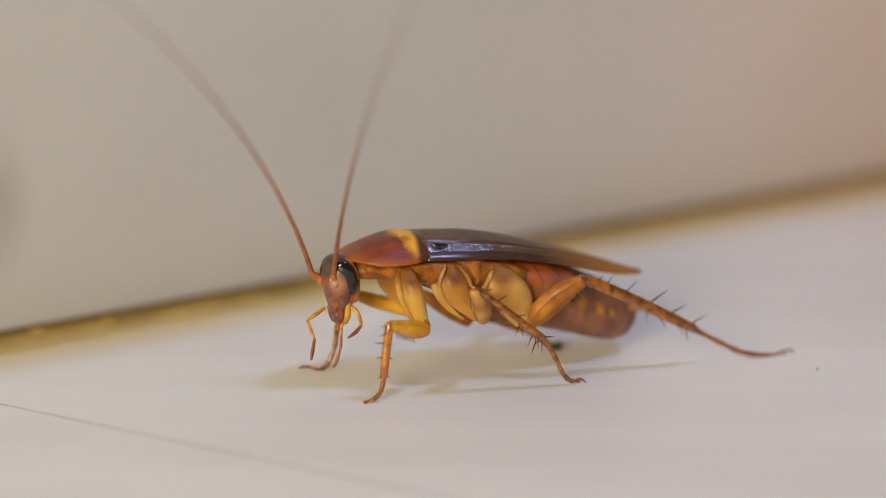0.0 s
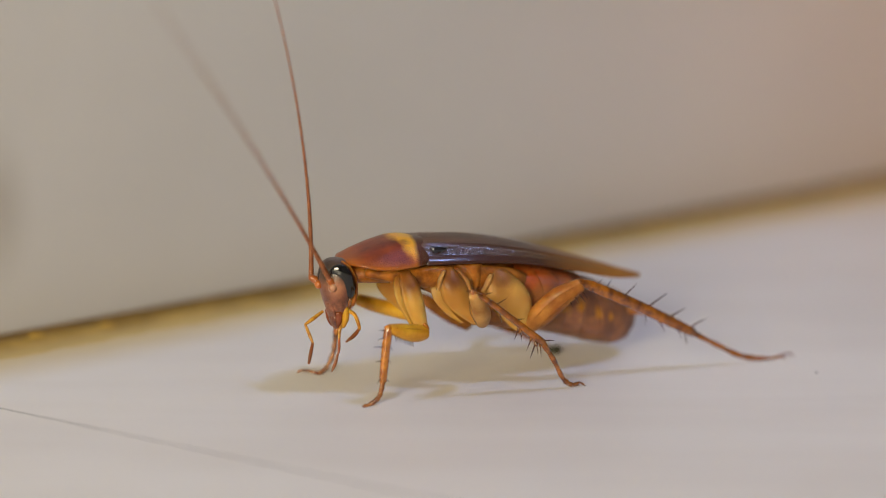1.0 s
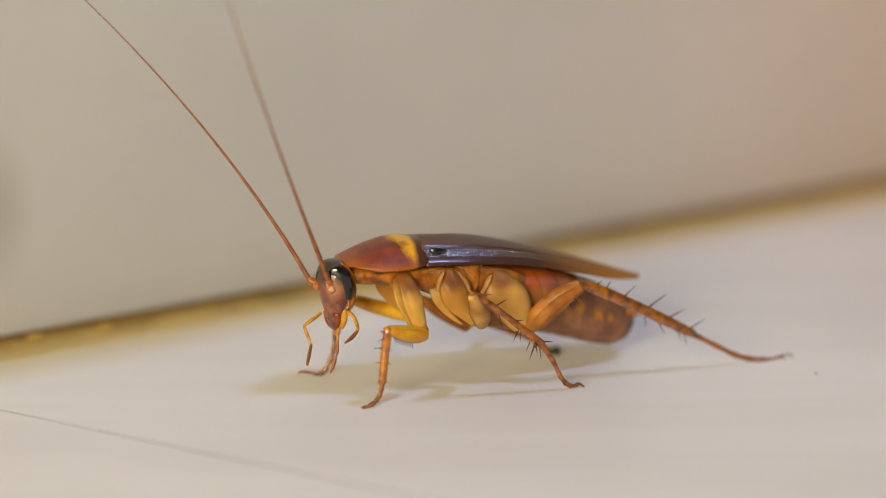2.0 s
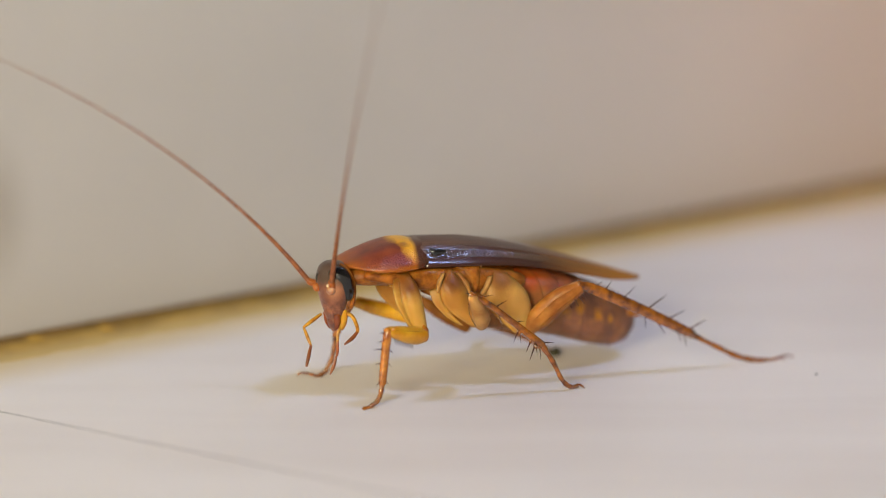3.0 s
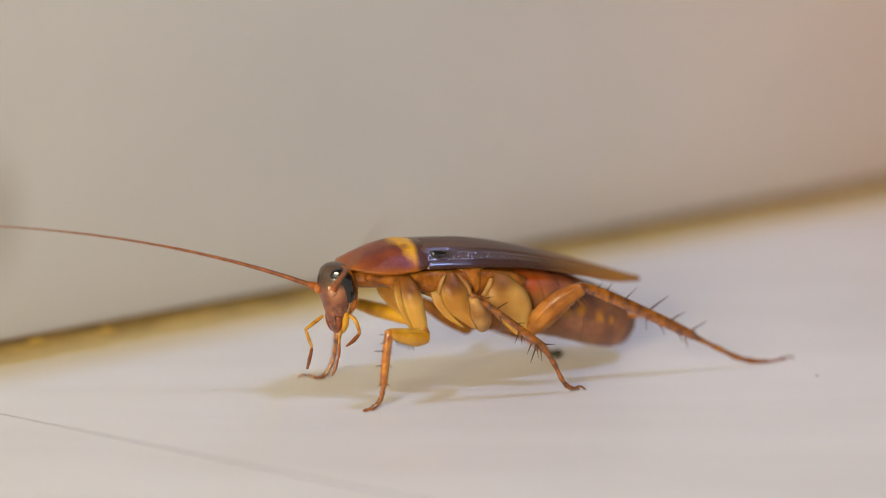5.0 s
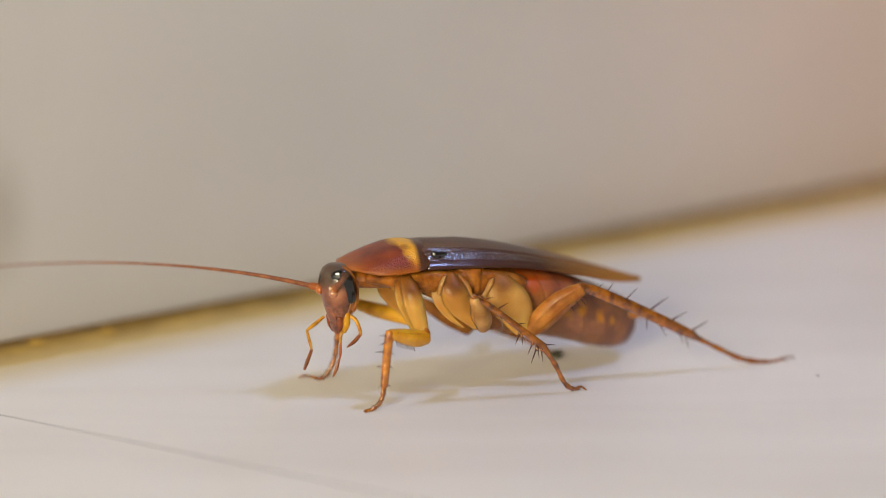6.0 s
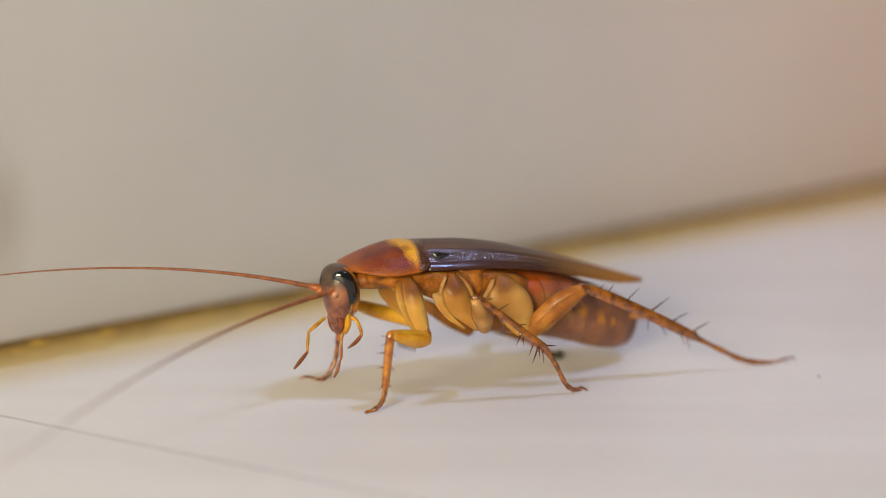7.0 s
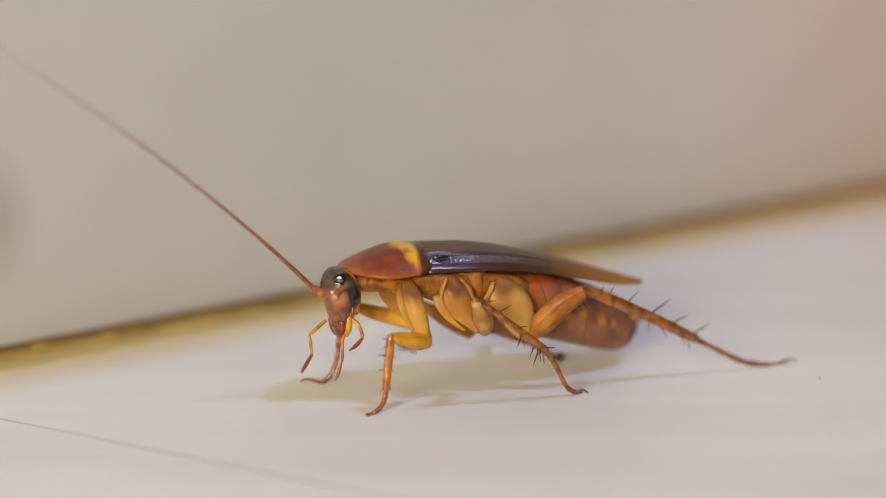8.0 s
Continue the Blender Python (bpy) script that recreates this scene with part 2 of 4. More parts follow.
def abdomen_material():
    """Purplish brown rings with amber spots, orange-red under the wing."""
    m, t, p = nodes_of("abdomen_cuticle")
    side = ramp_node(t, noise_node(t, 420, 4, 0.55), [(0.36, (0.145, 0.058, 0.034)), (0.60, (0.27, 0.108, 0.046)), (0.70, (0.42, 0.175, 0.034))])
    fore = axis_ramp(t, 0, 2.0 * MM, 8.0 * MM, 2.0 * MM)
    c = mix_node(t, fore, ramp_node(t, noise_node(t, 480, 4, 0.6), [(0.36, (0.13, 0.036, 0.010)), (0.66, (0.36, 0.125, 0.018))]), side)
    for spot_at, size in (((9.1, -5.2, 7.4), 1.0), ((11.4, -4.8, 6.3), 0.9), ((6.9, -5.2, 7.3), 0.8), ((13.3, -4.3, 5.4), 0.7)):
        c = mix_node(t, mark_node(t, spot_at, size), (0.60, 0.240, 0.012), c)
    top = axis_ramp(t, 2, 10.8 * MM, 12.4 * MM, 2.6 * MM, 420)
    top = times_node(t, top, ramp_node(t, noise_node(t, 600, 4, 0.65), [(0.35, (0.25, 0.25, 0.25)), (0.62, (1, 1, 1))]))
    c = mix_node(t, top, c, (0.44, 0.072, 0.004))
    t.links.new(c, p.inputs["Base Color"])
    set_bump(t, p, bump_node(t, noise_node(t, 3000, 3, 0.6), 0.4, 0.00006))
    p.inputs["Roughness"].default_value = 0.45
    p.inputs["Specular IOR Level"].default_value = 0.3
    p.inputs["Coat Weight"].default_value = 0.1
    p.inputs["Subsurface Weight"].default_value = 0.35
    p.inputs["Subsurface Radius"].default_value = (1.0, 0.4, 0.12)
    p.inputs["Subsurface Scale"].default_value = 0.0010
    return m


def floor_material():
    m, t, p = nodes_of("white_laminate")
    streak = ramp_node(t, noise_node(t, 55, 6, 0.6, (0.12, 1, 1), -30), [(0.36, (0.745, 0.713, 0.682)), (0.62, (0.80, 0.775, 0.75))])
    blot = ramp_node(t, noise_node(t, 22, 3, 0.5), [(0.35, (0.93, 0.92, 0.91)), (0.65, (1, 1, 1))])
    c = mix_node(t, 1.0, streak, blot, "MULTIPLY")
    # warm shade along the foot of the wall, put into the floor's colour
    geo = t.nodes.new("ShaderNodeNewGeometry")
    sub = t.nodes.new("ShaderNodeVectorMath")
    sub.operation = "SUBTRACT"
    sub.inputs[1].default_value = WALL_A * MM
    t.links.new(geo.outputs["Position"], sub.inputs[0])
    dot = t.nodes.new("ShaderNodeVectorMath")
    dot.operation = "DOT_PRODUCT"
    dot.inputs[1].default_value = inward
    t.links.new(sub.outputs[0], dot.inputs[0])
    far = t.nodes.new("ShaderNodeMath")
    far.operation = "ABSOLUTE"
    t.links.new(dot.outputs["Value"], far.inputs[0])
    uneven = t.nodes.new("ShaderNodeMath")
    uneven.operation = "MULTIPLY_ADD"
    uneven.inputs[1].default_value = 0.004
    t.links.new(noise_node(t, 60, 3, 0.5), uneven.inputs[0])
    t.links.new(far.outputs[0], uneven.inputs[2])
    mr = t.nodes.new("ShaderNodeMapRange")
    mr.interpolation_type = "SMOOTHSTEP"
    mr.inputs[1].default_value, mr.inputs[2].default_value = 0.0065, 0.0205
    t.links.new(uneven.outputs[0], mr.inputs[0])
    c = mix_node(t, mr.outputs[0], (0.61, 0.47, 0.21), c)
    t.links.new(c, p.inputs["Base Color"])
    set_bump(t, p, bump_node(t, noise_node(t, 900, 4, 0.6), 0.10, 0.00005))
    p.inputs["Roughness"].default_value = 0.42
    return m


def wall_material():
    m, t, p = nodes_of("painted_board")
    # soft shadow at the wall's left, put into its colour as a darker oval
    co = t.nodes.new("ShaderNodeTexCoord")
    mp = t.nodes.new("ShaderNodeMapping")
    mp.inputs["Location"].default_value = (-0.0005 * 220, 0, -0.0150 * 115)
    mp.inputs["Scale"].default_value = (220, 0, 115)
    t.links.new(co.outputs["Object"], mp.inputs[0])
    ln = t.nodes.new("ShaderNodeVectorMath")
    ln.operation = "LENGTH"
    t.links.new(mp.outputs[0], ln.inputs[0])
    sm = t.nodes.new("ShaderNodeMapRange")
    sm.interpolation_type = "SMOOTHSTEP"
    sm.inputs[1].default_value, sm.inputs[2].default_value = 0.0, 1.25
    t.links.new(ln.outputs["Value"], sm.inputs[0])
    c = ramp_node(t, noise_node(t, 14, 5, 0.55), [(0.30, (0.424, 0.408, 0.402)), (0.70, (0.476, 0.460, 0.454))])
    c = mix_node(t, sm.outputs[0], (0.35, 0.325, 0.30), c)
    t.links.new(c, p.inputs["Base Color"])
    set_bump(t, p, bump_node(t, noise_node(t, 420, 4, 0.6), 0.2, 0.0001))
    p.inputs["Roughness"].default_value = 0.5
    return m


def plain(name, dark, light, scale, rough):
    m, t, p = nodes_of(name)
    t.links.new(ramp_node(t, noise_node(t, scale, 4, 0.6), [(0.35, dark), (0.65, light)]), p.inputs["Base Color"])
    p.inputs["Roughness"].default_value = rough
    return m


def shaded_sealant_material():
    """Sealant bead with the joint's warm shade in its brown, paler where it thins out over the floor."""
    m, t, p = nodes_of("shaded_sealant")
    c = ramp_node(t, noise_node(t, 130, 4, 0.6), [(0.35, (0.21, 0.122, 0.016)), (0.65, (0.42, 0.258, 0.044))])
    thin = axis_ramp(t, 1, -2.0 * MM, -7.0 * MM, 1.6 * MM, 90)
    t.links.new(mix_node(t, thin, c, (0.58, 0.43, 0.19)), p.inputs["Base Color"])
    p.inputs["Roughness"].default_value = 0.65
    p.inputs["Specular IOR Level"].default_value = 0.2
    return m


PRONOTUM, WING, HEAD, ABDOMEN = pronotum_material(), wing_material(), head_material(), abdomen_material()
FLOOR, WALL = floor_material(), wall_material()
SHADED_SEALANT = shaded_sealant_material()
DRIP = plain("amber_drip", (0.30, 0.165, 0.018), (0.46, 0.265, 0.035), 400, 0.6)
GAP_DARK = plain("dark_gap", (0.15, 0.082, 0.014), (0.25, 0.138, 0.026), 200, 0.8)
SEAM_FILL = plain("seam_fill", (0.020, 0.017, 0.014), (0.05, 0.042, 0.034), 600, 0.9)
ROOM_PAINT = plain("room_paint", (0.62, 0.56, 0.48), (0.70, 0.64, 0.56), 3, 0.7)
DROPPING = plain("dropping_dark", (0.020, 0.022, 0.010), (0.055, 0.05, 0.022), 900, 0.7)
SPECK = plain("speck_dark", (0.05, 0.04, 0.035), (0.10, 0.08, 0.07), 900, 0.8)

# ---- mesh helpers (millimetres in, metres out) ----


def part(name, bm, material, parent, label="", smooth=True):
    me = bpy.data.meshes.new(name)
    bmesh.ops.recalc_face_normals(bm, faces=bm.faces)
    bmesh.ops.scale(bm, vec=(MM, MM, MM), verts=bm.verts)
    for f in bm.faces:
        f.smooth = smooth
    bm.to_mesh(me)
    bm.free()
    me.materials.append(material)
    ob = new(name, me)
    ob.parent = parent
    if label:
        tagged(ob, label)
    return ob


def spline(pts, n):
    """n points along a smooth curve through tuples of any length."""
    a = np.array(pts, float)
    if len(a) == 2:
        s = np.linspace(0, 1, n)[:, None]
        return a[0] * (1 - s) + a[1] * s
    a = np.vstack([2 * a[0] - a[1], a, 2 * a[-1] - a[-2]])
    out = []
    for s in np.linspace(0, len(a) - 3 - 1e-6, n):
        i = int(s)
        f = s - i
        p0, p1, p2, p3 = a[i:i + 4]
        out.append(0.5 * (2 * p1 + (p2 - p0) * f + (2 * p0 - 5 * p1 + 4 * p2 - p3) * f * f + (3 * p1 - p0 - 3 * p2 + p3) * f ** 3))
    return np.array(out)


def skin(bm, rings, caps=True):
    vs = [[bm.verts.new(p) for p in r] for r in rings]
    n = len(vs[0])
    for a, b in zip(vs, vs[1:]):
        for i in range(n):
            bm.faces.new((a[i], a[(i + 1) % n], b[(i + 1) % n], b[i]))
    if caps:
        bm.faces.new(vs[0][::-1])
        bm.faces.new(vs[-1])
    return vs


def mark_across(bm, places):
    """Keep on each vertex how far across its plate it lies."""
    layer = bm.verts.layers.float.new("across")
    for v, place in zip(bm.verts, places):
        v[layer] = place


def limb(bm, pts, steps=14, sides=14, flat=(0, -1, 0), bumps=0.0, count=0):
    """A rounded limb. pts: (x, y, z, half width, half thickness) along it; flat: the way in which the thickness counts."""
    c = spline(pts, steps)
    flat = Vector(flat).normalized()
    rings = []
    for i, row in enumerate(c):
        p = Vector(row[:3])
        d = Vector(c[min(i + 1, steps - 1)][:3]) - Vector(c[max(i - 1, 0)][:3])
        d.normalize()
        side = d.cross(flat)
        if side.length < 0.15:
            side = d.cross(Vector((0, 0, 1)))
        side.normalize()
        thick = side.cross(d).normalized()
        w, h = max(row[3], 0.01), max(row[4], 0.01)
        if bumps:
            k = 1 + bumps * math.sin(2 * math.pi * count * i / (steps - 1))
            w, h = w * k, h * k
        rings.append([p + side * w * math.cos(a) + thick * h * math.sin(a) for a in np.linspace(0, 2 * math.pi, sides, endpoint=False)])
        if i in (0, steps - 1):
            end = [[p + (q - p) * 0.55 + d * (-1 if i == 0 else 1) * 0.35 * min(w, h) for q in rings[-1]],
                   [p + (q - p) * 0.1 + d * (-1 if i == 0 else 1) * 0.5 * min(w, h) for q in rings[-1]]]
            if i == 0:
                rings = [end[1], end[0], rings[-1]]
            else:
                rings += end
    skin(bm, rings)
    return bm


def limb_part(name, pts, material, parent, label="", **kw):
    return part(name, limb(bmesh.new(), pts, **kw), material, parent, label)


def spine(base, tip, r, parent, material=None):
    b, e = Vector(base), Vector(tip)
    m = b.lerp(e, 0.5) + Vector((0.02, 0, 0.04))
    d = (b - e).normalized() * 0.28
    return limb_part("spine", [(*(b + d), r, r), (*m, r * 0.7, r * 0.7), (*e, r * 0.18, r * 0.18)], material or SPINE, parent, steps=5, sides=6)


def plate(name, edge_a, edge_b, material, parent, label="", bulge=0.5, rim=0.12, thick=0.35, groove=0.0, tuck=0.0, out=(0, -1, 0), steps=18, across=16):
    """A curved cuticle plate between two edges (rows of points), swelling outward, with raised rims and a rounded back."""
    a, b = spline(edge_a, steps), spline(edge_b, steps)
    out = Vector(out).normalized()
    rings, places = [], []
    for i in range(steps):
        u = i / (steps - 1)
        end = math.sin(math.pi * min(1, max(0, (u * 0.94 + 0.03)))) ** 0.5
        pa, pb = Vector(a[i]), Vector(b[i])
        ring = []
        for k in range(2 * across):
            back = k >= across
            v = k / (across - 1) if not back else 1 - (k - across) / (across - 1)
            h = 4 * v * (1 - v)
            d = bulge * end * h ** 0.6
            d += rim * end * (math.exp(-((v - 0.07) / 0.05) ** 2) + math.exp(-((v - 0.93) / 0.05) ** 2))
            d -= tuck * (1 - h ** 0.35)
            d -= groove * end * math.exp(-((v - 0.38) / 0.09) ** 2)
            if back:
                d = -thick * (0.25 + h ** 0.5) * end
            ring.append(pa.lerp(pb, v) + out * d)
            places.append(v)
        rings.append(ring)
    bm = bmesh.new()
    skin(bm, rings)
    mark_across(bm, places)
    return part(name, bm, material, parent, label)


def blob(bm, centre, size, turn=0.0, seg=18, lump=0.0):
    rings = []
    for i in range(1, seg):
        a = math.pi * i / seg
        r = []
        for j in range(seg + 2):
            b = 2 * math.pi * j / (seg + 2)
            v = Vector((math.sin(a) * math.cos(b) * size[0], math.sin(a) * math.sin(b) * size[1], math.cos(a) * size[2]))
            if lump:
                v *= 1 + lump * noise.noise(v * 3 + Vector(centre))
            v.rotate(Euler((0, turn, 0)))
            r.append(Vector(centre) + v)
        rings.append(r)
    skin(bm, rings)
    return bm


def box(bm, x0, x1, y0, y1, z0, z1):
    r = bmesh.ops.create_cube(bm, size=1.0)
    for v in r["verts"]:
        v.co = Vector(((x0 + x1) / 2 + v.co.x * (x1 - x0), (y0 + y1) / 2 + v.co.y * (y1 - y0), (z0 + z1) / 2 + v.co.z * (z1 - z0)))
    return r["verts"]


# ---- the setting: floor of two boards, board wall, sealed joint, plain room ----
def setting():
    floor = new("floor", None)
    tagged(floor, "pale grey-white laminate boards with a thin seam", "floor", kind="structure")
    s0, s1 = Vector((-45.8, 249.1)), Vector((-27.0, 237.4))
    seam = (s1 - s0).normalized()
    side = Vector((-seam.y, seam.x))
    for way in (1, -1):
        bm = bmesh.new()
        box(bm, -1520, 1520, -2420, 18, -8, 0)
        bmesh.ops.transform(bm, matrix=Matrix.Translation(WALL_A) @ pose(0, 0, 0, 0, 0, wall_turn), verts=bm.verts)
        cut = Vector((side.x, side.y, 0)) * way
        made = bmesh.ops.bisect_plane(bm, geom=bm.verts[:] + bm.edges[:] + bm.faces[:], plane_co=Vector((s0.x, s0.y, 0)) + cut * 0.09, plane_no=cut, clear_inner=True)
        bmesh.ops.edgeloop_fill(bm, edges=[e for e in made["geom_cut"] if isinstance(e, bmesh.types.BMEdge)])
        part("floor_board", bm, FLOOR, floor, smooth=False)
    # dark strip that fills the seam to just below the boards' top
    bm = bmesh.new()
    box(bm, -900, 900, -0.09, 0.09, -6, -0.015)
    ob = part("seam_fill", bm, SEAM_FILL, floor, "dark strip filling the floor seam", smooth=False)
    ob.matrix_basis = pose(s0.x * MM, s0.y * MM, 0, 0, 0, math.degrees(math.atan2(seam.y, seam.x)))
    bm = bmesh.new()
    box(bm, -1520, 1520, 0, 18, 0.42, 2400)
    bmesh.ops.bevel(bm, geom=[e for e in bm.edges if all(v.co.z < 2 and v.co.y < 1 for v in e.verts)], offset=0.3, segments=3, affect="EDGES")
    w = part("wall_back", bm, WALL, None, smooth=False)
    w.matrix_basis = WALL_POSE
    tagged(w, "smooth beige-grey painted board wall, one soft shadow in its colour", "wall", kind="structure")
    # dark strip that puts the shade of the gap under the wall into colour
    bm = bmesh.new()
    box(bm, -1520, 1520, 0.4, 17, 0.0, 0.42)
    box(bm, -1520, 1520, -1.8, 0.4, 0.0, 0.16)
    g = part("trim", bm, GAP_DARK, None, smooth=False)
    g.matrix_basis = WALL_POSE
    tagged(g, "dark brown strip in the joint under the wall", "trim", kind="structure")
    # the bead of sealant along the joint, uneven, its colour also holding warm shade
    bm = bmesh.new()
    rings = []
    for i in range(721):
        x = -120 + i * 1.0
        k = 1 + 0.16 * noise.noise(Vector((x * 0.11, 3, 1))) + 0.08 * noise.noise(Vector((x * 0.4, 7, 1)))
        prof = [(-1.75, 0.20 * k), (-2.2, 0.26 * k), (-3.2 * k, 0.24), (-4.6 * k, 0.15), (-6.2 * k, 0.06), (-7.6 * k, 0.012), (-8.8 * k, -0.03), (-8.8 * k, -0.5), (-1.7, -0.5)]
        rings.append([Vector((x, y, z)) for y, z in prof])
    skin(bm, rings)
    b = part("baseboard", bm, SHADED_SEALANT, None)
    b.matrix_basis = WALL_POSE
    # two amber drips on the bead
    for x, y, size in ((4.3, -1.6, (1.0, 0.9, 0.36)), (13.0, -2.6, (0.8, 1.5, 0.34))):
        part("sealant_drip", blob(bmesh.new(), (x, y, 0.15), size, lump=0.25), DRIP, b, "amber drip of sealant")
    tagged(b, "uneven yellow-brown sealant bead along the foot of the wall, shade in its colour", "sealant bead", kind="structure")
    # the rest of the room
    for name, x0, x1, y0, y1, z0, z1 in (("wall_left", -1520, -1500, -2400, 0, 0, 2400), ("wall_right", 1500, 1520, -2400, 0, 0, 2400),
                                         ("wall_front", -1520, 1520, -2420, -2400, 0, 2400), ("ceiling", -1520, 1520, -2420, 20, 2400, 2420)):
        bm = bmesh.new()
        box(bm, x0, x1, y0, y1, z0, z1)
        ob = part(name, bm, ROOM_PAINT, None, smooth=False)
        ob.matrix_basis = WALL_POSE
        tagged(ob, "plain warm white painted room surface", "ceiling" if name == "ceiling" else "wall", kind="structure")


setting()

# ---- the insect; x to its tail, y to its right side, z up, feet at z = 0 ----
roach = new("cockroach", None)
roach.matrix_basis = pose(*ROOT, 0, 0, YAW)
tagged(roach, "glossy reddish-brown cockroach standing on pale floor beside wall", "cockroach")


def lerp_table(table, x):
    return float(np.interp(x, [p[0] for p in table], [p[1] for p in table]))


def pronotum():
    width = [(0, 0.0), (0.04, 1.9), (0.12, 3.1), (0.25, 4.0), (0.45, 4.6), (0.66, 4.65), (0.77, 4.4), (0.86, 3.75), (0.93, 2.8), (1, 1.2)]
    top = spline([(0, 14.1), (0.2, 14.95), (0.45, 15.75), (0.7, 16.2), (1, 15.8)], 60)
    bm = bmesh.new()
    rings = []
    for i in range(41):
        u = i / 40
        w = lerp_table(width, u) + 0.02
        zt = float(np.interp(u, top[:, 0], top[:, 1]))
        ze = 13.6 + 0.35 * (1 - u) ** 3 + 0.55 * u ** 2
        drop = max(zt - ze, 0.1)
        ring = []
        m = 44
        for k in range(2 * m):
            under = k >= m
            v = (k / (m - 1) * 2 - 1) if not under else (1 - (k - m) / (m - 1) * 2)
            z = zt - drop * abs(v) ** 3.1 * min(1, w / 4.2)
            z += 0.13 * math.exp(-((abs(v) - 0.97) / 0.026) ** 2)
            if under:
                z -= 0.22 + 0.25 * (1 - v * v)
            ring.append(Vector((-18.25 + 10.7 * u + 0.5 * v * v * (1 - u) * (1 if u > .02 else 0), v * w, z)))
        rings.append(ring)
    skin(bm, rings)
    part("pronotum", bm, PRONOTUM, roach, "glossy mahogany shield with yellow rear band")


def tegmen(side):
    """One fore wing; side -1 is the insect's left, lying over the right."""
    width = spline([(-9.6, 4.1), (-6, 4.5), (-2.8, 4.65), (3, 4.3), (9.6, 3.2), (14, 2.15), (17.5, 1.1), (19.5, 0.25)], 60)
    ztop = spline([(-9.6, 15.75), (-7.3, 15.8), (-1.1, 14.95), (5.9, 13.2), (13.2, 10.80), (17, 9.45), (19.5, 8.6)], 60)
    zedge = spline([(-9.6, 13.72), (-2.8, 13.35), (3, 12.52), (9.6, 10.8), (15, 9.25), (19.5, 8.45)], 60)
    lift = 0.12 if side < 0 else 0.0
    bm = bmesh.new()
    rings, places = [], []
    m = 48
    for i in range(61):
        x = -9.5 + 28.9 * (i / 60)
        w = float(np.interp(x, width[:, 0], width[:, 1]))
        zt = float(np.interp(x, ztop[:, 0], ztop[:, 1])) + lift
        ze = float(np.interp(x, zedge[:, 0], zedge[:, 1]))
        lap = 0.32 * w * min(1, (x + 9.6) / 6)
        ring = []
        for k in range(2 * m):
            under = k >= m
            v = k / (m - 1) if not under else 1 - (k - m) / (m - 1)
            y = -lap + (w + lap) * v
            q = max(y, 0) / w
            fold = max(0.0, (q - 0.66) / 0.34)
            z = zt - (zt - ze) * (0.16 * min(1.0, q / 0.66) ** 2 + 0.84 * fold ** 1.12)
            for at, high in ((0.66, 0.07), (0.71, -0.05), (0.76, 0.06), (0.80, -0.03), (0.85, 0.05)):
                z += high * math.exp(-((q - at) / 0.022) ** 2)
            z += 0.10 * math.exp(-((q - 0.97) / 0.022) ** 2)
            if under:
                z -= 0.10 + 0.1 * math.exp(-((q - 0.97) / 0.03) ** 2)
            ring.append(Vector((x + 0.25 * (1 - q), side * y, z)))
            places.append(q)
        rings.append(ring)
    skin(bm, rings)
    mark_across(bm, places)
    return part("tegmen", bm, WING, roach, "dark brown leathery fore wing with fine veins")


def wing_hinge():
    limb_part("wing_hinge", [(*(-9.53, -5.00, 15.80), 0.18, 0.2), (*(-9.02, -5.30, 15.50), 0.46, 0.3), (*(-7.88, -5.30, 15.50), 0.20, 0.2)], EYE, roach, "black shiny wing hinge knob")


def abdomen():
    top = [(-1, 12.6), (3, 12.2), (6, 11.6), (10, 10.3), (14, 8.6), (16.5, 7.2), (17.8, 6.2), (18.6, 5.4)]
    bot = [(-1, 5.2), (3, 4.6), (6, 3.9), (9, 3.0), (12, 2.0), (14.6, 1.4), (16.6, 1.5), (18.0, 2.6), (18.6, 4.0)]
    wid = [(-1, 4.6), (3, 5.2), (8, 5.3), (12, 4.8), (15, 3.9), (17, 2.8), (18.2, 1.7), (18.6, 0.8)]
    cuts = [-1.0, 1.8, 4.3, 6.8, 9.2, 11.5, 13.6, 15.5, 17.0, 18.6]
    for a, b in zip(cuts, cuts[1:]):
        bm = bmesh.new()
        rings = []
        for s, grow in ((-0.12, 0.95), (0.0, 0.975), (0.25, 0.99), (0.55, 1.0), (0.85, 1.006), (0.97, 1.008), (1.02, 1.002), (1.06, 0.98)):
            x = min(a + (b - a) * s, 18.62)
            zt, zb, w = lerp_table(top, x), lerp_table(bot, x), lerp_table(wid, x)
            zc, h = (zt + zb) / 2, (zt - zb) / 2 * grow
            ring = []
            for k in range(36):
                t = 2 * math.pi * k / 36
                c, sn = math.cos(t), math.sin(t)
                y = w * grow * math.copysign(abs(c) ** 0.85, c)
                z = zc + h * math.copysign(abs(sn) ** 0.9, sn)
                # the crease between back and belly plates
                y *= 1 - 0.05 * math.exp(-((sn - 0.25) / 0.12) ** 2)
                ring.append(Vector((x - 0.35 * (sn if b < 16 else 0) * (b - a) * 0.3, y, z)))
            rings.append(ring)
        skin(bm, rings)
        part("abdomen_segment", bm, ABDOMEN, roach)
    limb_part("cercus", [(*(15.45, -2.20, 5.86), 0.5, 0.4), (*(16.71, -2.80, 5.39), 0.42, 0.35), (*(18.13, -3.60, 5.07), 0.12, 0.1)], GILT, roach, "short orange tail feeler", bumps=0.1, count=7, steps=36)
    limb_part("cercus", [(16.4, 2.0, 5.2, 0.5, 0.4), (17.4, 2.8, 5.2, 0.4, 0.35), (18.6, 3.8, 5.2, 0.12, 0.1)], GILT, roach, "short orange tail feeler", bumps=0.1, count=7, steps=36)


